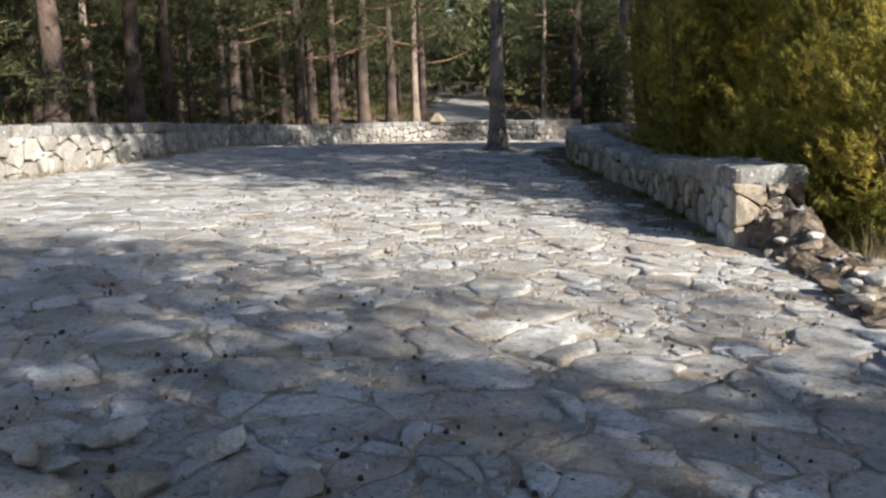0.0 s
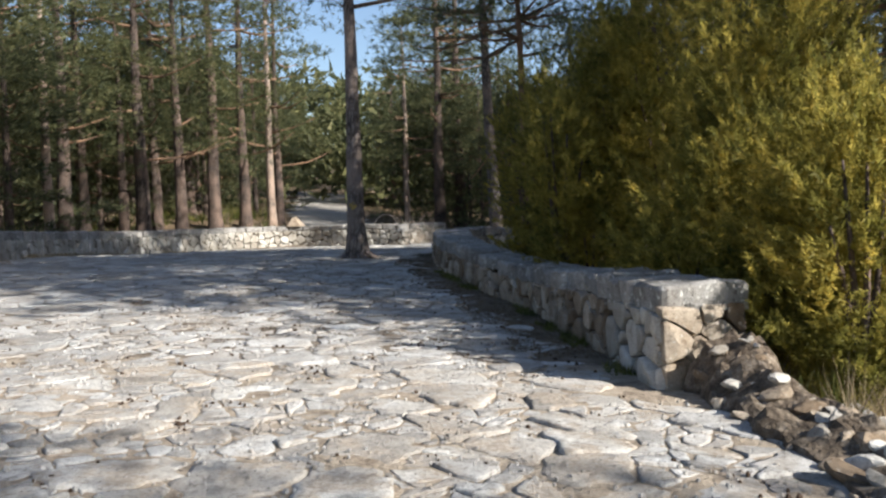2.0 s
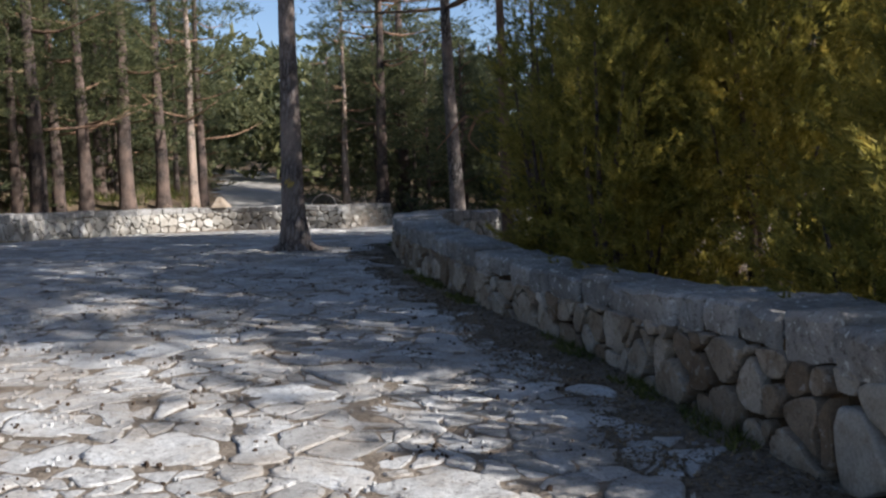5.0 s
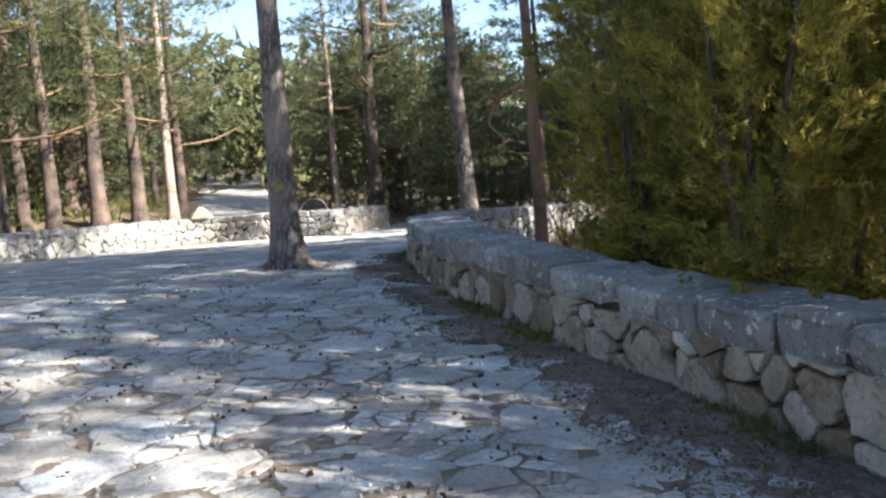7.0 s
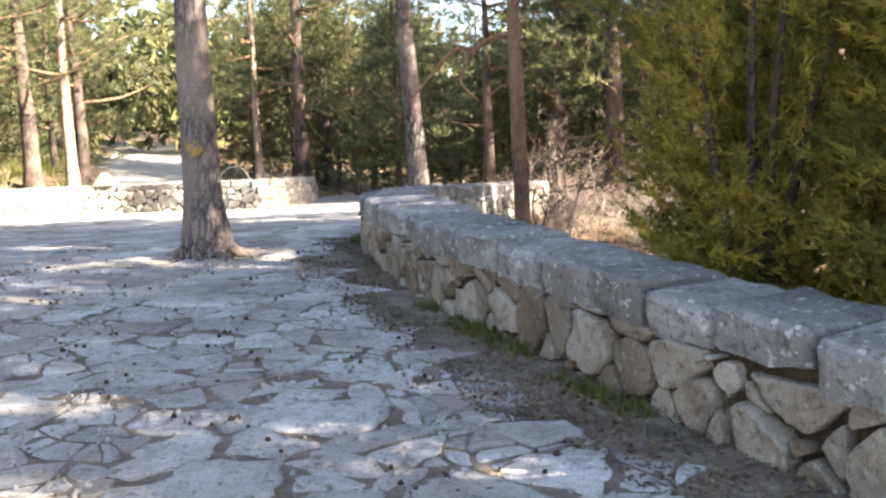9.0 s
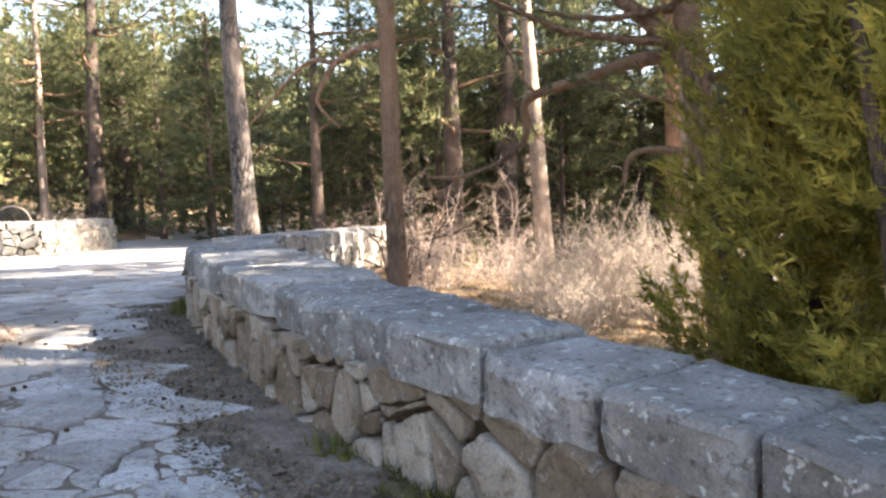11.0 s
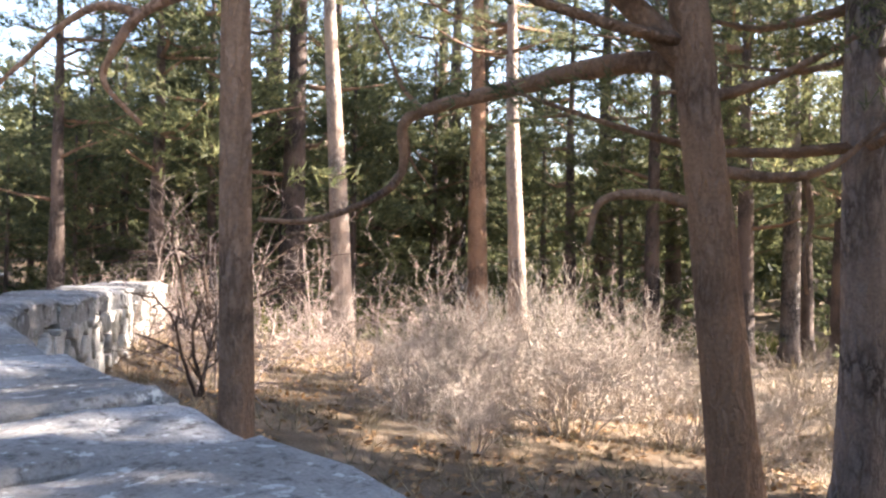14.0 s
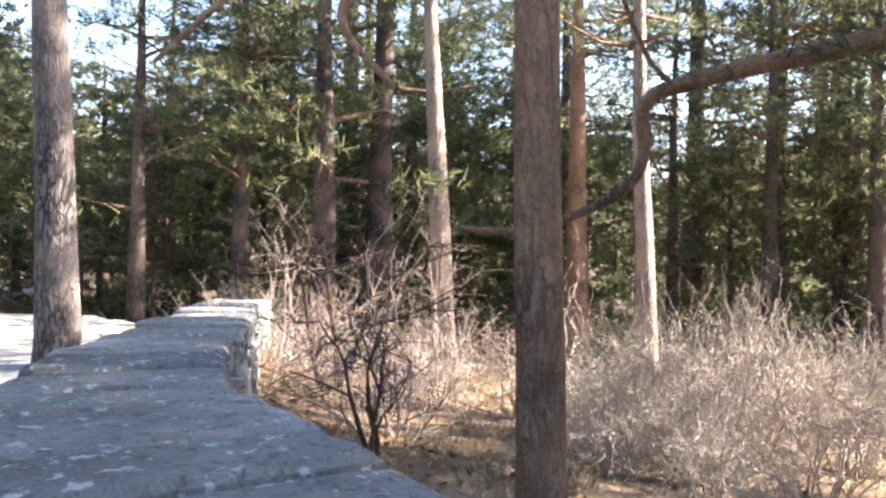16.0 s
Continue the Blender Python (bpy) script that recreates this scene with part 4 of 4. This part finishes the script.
GREY = shrub("bare_shrub", 1, 1.75, 1.5, 10, M_TWIG, "leafless grey shrub with tangled twigs on the bank", "bare shrubs", 0.013)
STRAW = shrub("bare_shrub", 2, 1.7, 0.55, 16, M_TWIG_GOLD, "leafless straw-coloured shrub of upright twigs", "bare shrubs", 0.012)
RUST = shrub("bare_shrub", 3, 1.4, 0.8, 8, M_TWIG_GOLD, "small rusty leafless bush by the far wall", "bare shrubs", 0.012)
DARK = shrub("small_bare_tree", 4, 2.7, 0.35, 3, M_TWIG_DARK, "small dark crooked leafless tree on the bank", "bare shrubs", 0.05)


def put(kind, x, y, s, turn, dz=0.0):
    copy_thing(kind, pose(x, y, ground_z(x, y) + dz, 0, 0, turn) @ Matrix.Diagonal((s, s, s, 1)))


for x, y, s in ((3.2, 22.6, 1.0), (4.4, 24.6, 1.1), (2.9, 25.3, 0.95), (5.6, 23.6, 0.95), (6.4, 26.4, 1.1), (4.9, 28.4, 1.2), (8.3, 25.2, 0.9), (9.8, 23.4, 0.9), (3.9, 27.5, 1.1), (7.6, 29.0, 1.2), (11.8, 25.5, 1.0), (10.2, 28.2, 1.2), (13.4, 23.0, 0.9), (5.4, 31.5, 1.1), (14.5, 26.5, 1.0)):
    put(GREY, x, y, s * 1.22, RND.uniform(0, 360))
for x, y, s in ((5.9, 21.0, 1.0), (6.6, 20.2, 1.05), (7.3, 21.2, 1.1), (5.2, 20.4, 0.7), (6.3, 22.3, 1.0), (7.9, 19.6, 0.85), (8.6, 21.0, 0.9), (4.6, 19.6, 0.5), (9.4, 19.2, 0.7), (7.2, 18.2, 0.55), (6.9, 22.0, 1.0), (8.1, 22.4, 1.1), (5.4, 22.0, 0.8), (9.6, 22.0, 1.0), (4.9, 21.2, 0.7)):
    put(STRAW, x, y, s * 1.18, RND.uniform(0, 360))
for x, y, s in ((-3.6, 37.6, 1.0), (-3.2, 38.6, 1.1), (-4.1, 38.8, 1.3)):
    put(RUST, x, y, s, RND.uniform(0, 360))
put(DARK, 4.0, 25.6, 1.0, 40)
put(DARK, 2.6, 21.8, 0.55, 140)
for x, y, s in ((7.6, 17.6, 0.55), (8.4, 18.6, 0.6), (9.2, 17.9, 0.6), (6.3, 17.9, 0.4), (10.1, 20.2, 0.7), (12, 19.6, 1.0), (13.4, 21.2, 1.2), (15, 20.6, 1.2), (11, 18.4, 0.9), (14.2, 18.6, 1.1), (16.5, 22.6, 1.3), (15.4, 24.2, 1.2)):
    put(RUST, x, y, s, RND.uniform(0, 360))
for kind in (GREY, STRAW, RUST, DARK):
    kind.location = (30 + 3 * (GREY, STRAW, RUST, DARK).index(kind), 26, ground_z(30 + 3 * (GREY, STRAW, RUST, DARK).index(kind), 26))


def tuft_field(name, spots, length, width, count, spread, mat, label, seed):
    rs = np.random.RandomState(seed)
    c = np.array([(x, y, ground_z(x, y) - 0.01) for x, y in spots])
    tagged(new(name, tris_mesh(name, blades(c, np.tile((0, 0, 1.0), (len(c), 1)), length, width, count, spread, rs), mat)), label, "grass", kind="stuff")


def spots_where(n, x0, x1, y0, y1, ok, seed, clump=1.2):
    rs = np.random.RandomState(seed)
    out = []
    while len(out) < n:
        x, y = rs.uniform(x0, x1), rs.uniform(y0, y1)
        if ok(x, y) and noise.noise((x * clump, y * clump, seed)) > -0.12:
            out.append((x, y))
    return out


off_wall = lambda x, y: x > lerp_table(y, EDGE_Y) + 0.45
tuft_field("dry_grass", spots_where(2600, 0.4, 14, 13, 32, off_wall, 1), 0.20, 0.013, 7, 0.8, M_GRASS_DRY, "dry straw-coloured grass and dead fern on the bank", 1)
tuft_field("dry_grass_verge", spots_where(900, 3.2, 8.0, -4, 4.5, lambda x, y: x > lerp_table(y, EDGE_Y) + 0.25, 2), 0.5, 0.012, 10, 0.4, M_GRASS_DRY, "tall dry grass beside the broken wall end", 2)
tuft_field("green_grass_verge", spots_where(2300, 3.3, 9.0, -4, 5.5, lambda x, y: x > lerp_table(y, EDGE_Y) + 0.4, 3), 0.45, 0.013, 9, 0.45, M_GRASS, "green grass under the junipers", 3)
strip = lambda x, y: 0.02 < RIGHT_GAP(x, y) < 0.24
RIGHT_GAP = lambda x, y: float(np.interp(y, [p[1] for p in INNER], [p[0] for p in INNER])) - x
tuft_field("wall_foot_grass", spots_where(520, -1.2, 2.4, 3, 19, strip, 4, 0.8), 0.09, 0.010, 9, 0.7, M_GRASS, "moss and short grass at the foot of the parapet", 4)
tuft_field("left_wall_grass", spots_where(420, -14, -9, 3, 32, lambda x, y: 0.02 < x - lerp_table(y, LEFT_Y) < 0.5, 5, 0.6), 0.16, 0.014, 8, 0.6, M_GRASS_DRY, "dry grass at the foot of the boundary wall", 5)
tuft_field("undergrowth", spots_where(2600, -30, -9, 0, 60, left_wood, 6, 0.4), 0.55, 0.05, 7, 0.6, M_GRASS, "low green and dry undergrowth between the trunks", 6)
tuft_field("undergrowth_valley", spots_where(2200, 4, 34, 31, 62, lambda x, y: x > lerp_table(y, EDGE_Y) + 1.5, 16, 0.4), 0.75, 0.06, 7, 0.6, M_GRASS, "dark green undergrowth beneath the pines beyond the hollow", 16)
tuft_field("undergrowth_dry", spots_where(2600, -30, 40, 6, 70, lambda x, y: left_wood(x, y) or off_wall(x - 8, y), 7, 0.4), 0.5, 0.05, 7, 0.6, M_GRASS_DRY, "pale dry undergrowth in the wood", 7)


def leaf_litter(name, spots, size, mat, label, seed, lift):
    rs = np.random.RandomState(seed)
    c = np.array([(x, y, lift(x, y)) for x, y in spots])
    d = unit(rs.normal(0, 1, (len(c), 3)) * (1, 1, 0.3))
    e = unit(np.cross(d, rs.normal(0, 1, (len(c), 3)) * 0.35 + (0, 0, 1)))
    k = size * rs.uniform(0.5, 1.3, (len(c), 1))
    tri = np.concatenate([np.stack([c - d * k, c + e * k * 0.6, c + d * k], 1), np.stack([c - d * k, c + d * k, c - e * k * 0.5], 1)])
    tagged(new(name, tris_mesh(name, tri, mat)), label, "litter", kind="stuff")


leaf_litter("fallen_leaves", spots_where(9000, 0.4, 12, 13, 30, off_wall, 8), 0.05, M_LITTER, "brown fallen leaves on the bank", 8, lambda x, y: ground_z(x, y) + 0.02)
leaf_litter("needle_litter", spots_where(15000, -1.9, 2.4, 3, 19, lambda x, y: 0.0 < RIGHT_GAP(x, y) < 0.85 + 0.3 * noise.noise((x, y, 3.0)), 9, 0.5), 0.017, M_NEEDLES, "brown needles and leaf bits along the parapet foot", 9, lambda x, y: plaza_z(x, y) + 0.012)


def chips(name, spots, lo, hi, mat, label, seed, lift):
    rs = np.random.RandomState(seed)
    verts, faces = [], []
    for x, y in spots:
        r = rs.uniform(lo, hi)
        z = lift(x, y)
        o = len(verts)
        a0 = rs.uniform(0, 6.28)
        for k in range(5):
            a = a0 + k * 1.2566
            q = r * rs.uniform(0.7, 1.2)
            verts.append((x + q * math.cos(a), y + q * math.sin(a), z - 0.01))
        for k in range(5):
            a = a0 + k * 1.2566
            q = r * rs.uniform(0.45, 0.8)
            verts.append((x + q * math.cos(a), y + q * math.sin(a), z + r * rs.uniform(0.35, 0.75)))
        faces += [(o + k, o + (k + 1) % 5, o + 5 + (k + 1) % 5, o + 5 + k) for k in range(5)] + [tuple(o + 5 + k for k in range(5))]
    tagged(new(name, mesh_of(name, verts, faces, mat, False)), label, "gravel", kind="stuff")


on_plaza = lambda x, y: lerp_table(y, LEFT_Y) + 0.3 < x < lerp_table(y, EDGE_Y) - 0.7
lift_p = lambda x, y: plaza_z(x, y) + 0.015
chips("stone_chips", spots_where(5500, -5, 3.2, -6, 16, lambda x, y: on_plaza(x, y) and (y < 2 or RIGHT_GAP(x, y) > 0.75), 12, 1.6), 0.005, 0.02, M_PAVE_I, "pale stone chips scattered over the paving", 12, lift_p)
chips("pine_cone_bits", spots_where(1300, -5, 3.2, -6, 18, lambda x, y: on_plaza(x, y) and noise.noise((x * 2.3, y * 2.3, 3.0)) > 0.12, 13, 1.1), 0.004, 0.021, M_CONE, "dark pine cones and bark bits on the paving", 13, lift_p)


# broken end of the parapet: a crumbling bank of earth and rubble with loose blocks in it
def bank_mid(y):
    return lerp_table(y, EDGE_Y) - 0.14 + 0.16 * noise.noise((y * 1.4, 3.0, 0)) + 0.05 * noise.noise((y * 5, 7.0, 0))


def bank_h(x, y):
    t = (2.42 - y) / 6.4
    u = (x - bank_mid(y)) / 0.42
    high = float(np.interp(t, (0, 0.06, 0.16, 0.4, 1), (0.46, 0.30, 0.18, 0.12, 0.06)))
    rag = 0.6 + 0.9 * noise.noise((x * 3.2, y * 3.2, 1.0)) + 0.5 * noise.noise((x * 9, y * 9, 4.0))
    return max(0.0, 1 - u * u) ** 0.7 * high * max(0.15, 0.35 + rag)


def build_bank():
    verts, faces = [], []
    rows, cols = 110, 13
    for i in range(rows):
        y = 2.42 - 6.4 * i / (rows - 1)
        for k in range(cols):
            x = bank_mid(y) + 0.42 * (k / (cols - 1) * 2 - 1)
            x += 0.03 * noise.noise((x * 8, y * 8, 7.0))
            rim = k in (0, cols - 1) or i in (0, rows - 1)
            verts.append((x, y, ground_z(x, y) + (-0.12 if rim and i else bank_h(x, y) - 0.01)))
    for i in range(rows - 1):
        for k in range(cols - 1):
            a = i * cols + k
            faces.append((a, a + cols, a + cols + 1, a + 1))
    tagged(new("rubble_bank", mesh_of("rubble_bank", verts, faces, M_BANK, False)), "low crumbling bank of earth and broken stone", "rubble", kind="stuff")


build_bank()


def rubble(x, y, r, seed, dz=0.0, pale=False):
    bm = bmesh.new()
    bmesh.ops.create_icosphere(bm, subdivisions=2, radius=1.0)
    k = (r * RND.uniform(0.9, 1.6), r * RND.uniform(0.7, 1.1), r * RND.uniform(0.4, 0.75))
    cuts = [(Vector((RND.uniform(-1, 1), RND.uniform(-1, 1), RND.uniform(-1, 1))).normalized(), RND.uniform(0.45, 0.75)) for i in range(9)]
    for v in bm.verts:
        p = v.co.copy()
        for w, lim in cuts:
            over = p.dot(w) - lim
            if over > 0:
                p -= w * over
        p *= 1 + 0.16 * noise.noise(p * 3.5 + Vector((0, seed, 0)))
        v.co = Vector((p.x * k[0], p.y * k[1], p.z * k[2]))
    me = bpy.data.meshes.new("rubble_stone")
    bm.to_mesh(me)
    bm.free()
    me.materials.append(M_PALE if pale else M_RUBBLE)
    ob = new("rubble_stone", me)
    ob.location = (x, y, ground_z(x, y) + k[2] * 0.35 + dz)
    ob.rotation_euler = (RND.uniform(-0.4, 0.4), RND.uniform(-0.4, 0.4), RND.uniform(0, 6))
    tagged(ob, "rough loose granite block from the broken parapet", "stone", "rubble along the verge")


for i in range(110):
    y = 2.3 - 6.3 * RND.random() ** 1.3
    x = bank_mid(y) + RND.uniform(-0.40, 0.28)
    rubble(x, y, RND.choice((0.035, 0.05, 0.065, 0.085, 0.11, 0.14)), i * 3.1, bank_h(x, y) - 0.04, RND.random() < 0.55)
# a loose block on the far wall, and a pale post in the hollow
bm = bmesh.new()
bmesh.ops.create_cone(bm, cap_ends=True, segments=5, radius1=0.55, radius2=0.12, depth=0.5)
for v in bm.verts:
    v.co += Vector((noise.noise(v.co * 2), noise.noise(v.co * 2 + Vector((5, 0, 0))), 0)) * 0.12
bmesh.ops.bevel(bm, geom=bm.edges[:], offset=0.03, segments=1, affect="EDGES")
me = bpy.data.meshes.new("loose_block")
bm.to_mesh(me)
bm.free()
me.materials.append(M_RUBBLE)
block = tagged(new("loose_block", me), "pointed pale stone lying on the far wall", "stone")
block.location = (-10.2, 39.55, 1.12)
arch = tagged(new("arched_branch", mesh_of("arched_branch", *tube(bend([(-6.1, 39.9, 0.55), (-5.95, 39.85, 1.05), (-5.5, 39.8, 1.36), (-5.0, 39.8, 1.2), (-4.75, 39.85, 0.6)], 5), np.linspace(0.04, 0.022, 21), 6, 0.15, 2), M_TWIG_GOLD)), "pale bare branch bent in an arch behind the far wall", "branch")
post = thing("stone_post", (13.4, 24.8, ground_z(13.4, 24.8) - 0.62), "pale squat concrete marker post among the shrubs", "post")
for nm, size, z in (("shaft", (0.42, 0.36, 0.95), 0.47), ("cap", (0.5, 0.44, 0.1), 0.98)):
    bm = bmesh.new()
    bmesh.ops.create_cube(bm, size=1)
    bmesh.ops.scale(bm, vec=size, verts=bm.verts[:])
    bmesh.ops.translate(bm, vec=(0, 0, z), verts=bm.verts[:])
    bmesh.ops.bevel(bm, geom=bm.edges[:], offset=0.025, segments=2, affect="EDGES")
    me = bpy.data.meshes.new(nm)
    bm.to_mesh(me)
    bm.free()
    me.materials.append(M_WHITE)
    part(nm, me, post)
bm = bmesh.new()
bmesh.ops.create_cube(bm, size=1)
bmesh.ops.scale(bm, vec=(0.70, 0.5, 0.40), verts=bm.verts[:])
bmesh.ops.subdivide_edges(bm, edges=bm.edges[:], cuts=3, use_grid_fill=True)
for v in bm.verts:
    v.co += Vector((noise.noise(v.co * 4), noise.noise(v.co * 4 + Vector((5, 0, 0))), noise.noise(v.co * 4 + Vector((0, 9, 0))))) * 0.035
bmesh.ops.bevel(bm, geom=[e for e in bm.edges if e.is_manifold and e.calc_face_angle(0) > 0.8], offset=0.03, segments=2, affect="EDGES")
me = bpy.data.meshes.new("verge_block")
bm.to_mesh(me)
bm.free()
me.materials.append(M_RUST_STONE)
block = tagged(new("verge_block", me), "reddish-brown squared stone block lying in the grassy verge", "stone")
block.location = (4.22, -0.18, ground_z(4.22, -0.18) + 0.15)
block.rotation_euler = (0.03, -0.04, 0.25)
# small cobbles where the paving is broken near the start
for i in range(44):
    rubble(RND.uniform(-1.7, 0.15), RND.uniform(-5.4, -4.0), RND.uniform(0.045, 0.12), 300 + i, 0.03, True)

# ---------------------------------------------------------------- walls and paving
build_wall("wall_right", RIGHT_WALL, 0.24, 0.50, 0.26, "low curved parapet of rough granite rubble with heavy grey cap blocks", M_RUBBLE, back=(RIGHT_WALL.total - 13.4, RIGHT_WALL.total - 0.05), most=300)
build_wall("wall_left", LEFT_WALL, 0.26, 0.8, 0.34, "pale dry-stone boundary wall with flat cap stones round the plaza", M_PALE, most=300, end=False, near=(6, 26))


def build_paving():
    root = thing("paving", label="worn irregular limestone slabs set in dirt", category="paving", kind="structure")
    seeds, weights = [], []
    y = -9.0
    while y < 37:
        row = float(np.interp(y, (-9, 14, 24, 37), (0.28, 0.28, 0.44, 0.8)))
        lo, hi = lerp_table(y, LEFT_Y) + 0.2, lerp_table(y, EDGE_Y) - (0.8 if y > 4 else 0.7) + 0.2
        x = lo + RND.uniform(0, 0.4)
        while x < hi:
            if RND.random() < 0.96 and math.hypot(x + 2.85, y - 16.6) > 0.75:
                seeds.append((x, y + RND.uniform(-0.5, 0.5) * row))
                weights.append(RND.choice((-0.03, 0, 0, 0.03, 0.08, 0.12)) * (row / 0.36))
            x += row * RND.choice((0.6, 1.0, 1.7, 2.6, 3.8))
        y += row * 0.92
    near, far = [], []
    for poly in cells(seeds, weights, 1.9, 1.0):
        if len(poly) < 3:
            continue
        # bare earth along the foot of the parapet
        mid_x, mid_y = sum(p[0] for p in poly) / len(poly), sum(p[1] for p in poly) / len(poly)
        bare = 0.50 + 0.22 * noise.noise((mid_y * 1.3, 2.0, 0))
        if mid_y > 2.0 and (RIGHT_GAP(mid_x, mid_y) < bare or min(RIGHT_GAP(*p) for p in poly) < 0.12):
            continue
        close = -6 < poly[0][1] < 14 and poly[0][0] > -4
        bits = [poly]
        if abs(poly[0][0] + 0.3) < 3.4 and -6 < poly[0][1] < 13 and RND.random() < 0.33:
            # a slab long since broken up into small stones
            xs, ys = [p[0] for p in poly], [p[1] for p in poly]
            area = (max(xs) - min(xs)) * (max(ys) - min(ys))
            subs = [(RND.uniform(min(xs), max(xs)), RND.uniform(min(ys), max(ys))) for _ in range(max(3, min(8, int(area / 0.04))))]
            bits = [cut_to(b, poly) for b in cells(subs, [0] * len(subs), 3, 1.5)]
        for bit in bits:
            if len(bit) < 3:
                continue
            shape = worn(bit, 0.013 if len(bits) == 1 else RND.uniform(0.012, 0.028), 0.40 if close and len(bits) == 1 else 0.3, RND.uniform(0, 60))
            if shape and shape[2] < 1.3:
                (near if abs(shape[0] + 0.3) < 2.6 and -5.2 < shape[1] < 10.5 else far).append(shape)
    near.sort(key=lambda q: -q[2])
    far += near[300:]

    def stone(shape):
        """A slab, humped and proud where the old paving is worn near the start, flatter further on, each a little out of level."""
        cx, cy, size, _ = shape
        rough = float(np.interp(cy, (-1, 4, 8), (1.0, 0.55, 0.3)))
        h = RND.choice((0.003, 0.005, 0.008, 0.011, 0.015, 0.02, 0.03)) * (0.5 + 0.8 * rough) * min(1.4, 0.5 + size * 1.6)
        tx, ty = (RND.uniform(-0.045, 0.045) * rough for _ in "xy")

        def place(u, v, up):
            # the joints wander
            u, v = (u + 0.13 * noise.noise((u * 1.9, v * 1.9, 1.0)) + 0.035 * noise.noise((u * 6.5, v * 6.5, 2.0)),
                    v + 0.09 * noise.noise((u * 1.9, v * 1.9, 5.0)) + 0.03 * noise.noise((u * 6.5, v * 6.5, 6.0)))
            return (u, v, plaza_z(u, v) + up + (tx * (u - cx) + ty * (v - cy) if up > 0 else 0) + 0.012 * rough * noise.noise((u * 2.5, v * 2.5, 8.0)))

        return slab(shape, h, place, 0.06, 0.95 - 0.25 * rough, RND.uniform(0, 90), 0.4 + rough)

    for shape in near[:300]:
        part("slab", mesh_of("slab", *stone(shape), M_PAVE if shape[1] < 3.2 else M_PAVE_GREY), root)
    rest = [stone(shape) for shape in far]
    ob = part("slabs", mesh_of("slabs", *joined(rest), M_PAVE_I), root)
    ob["kind"] = "stuff"


build_paving()
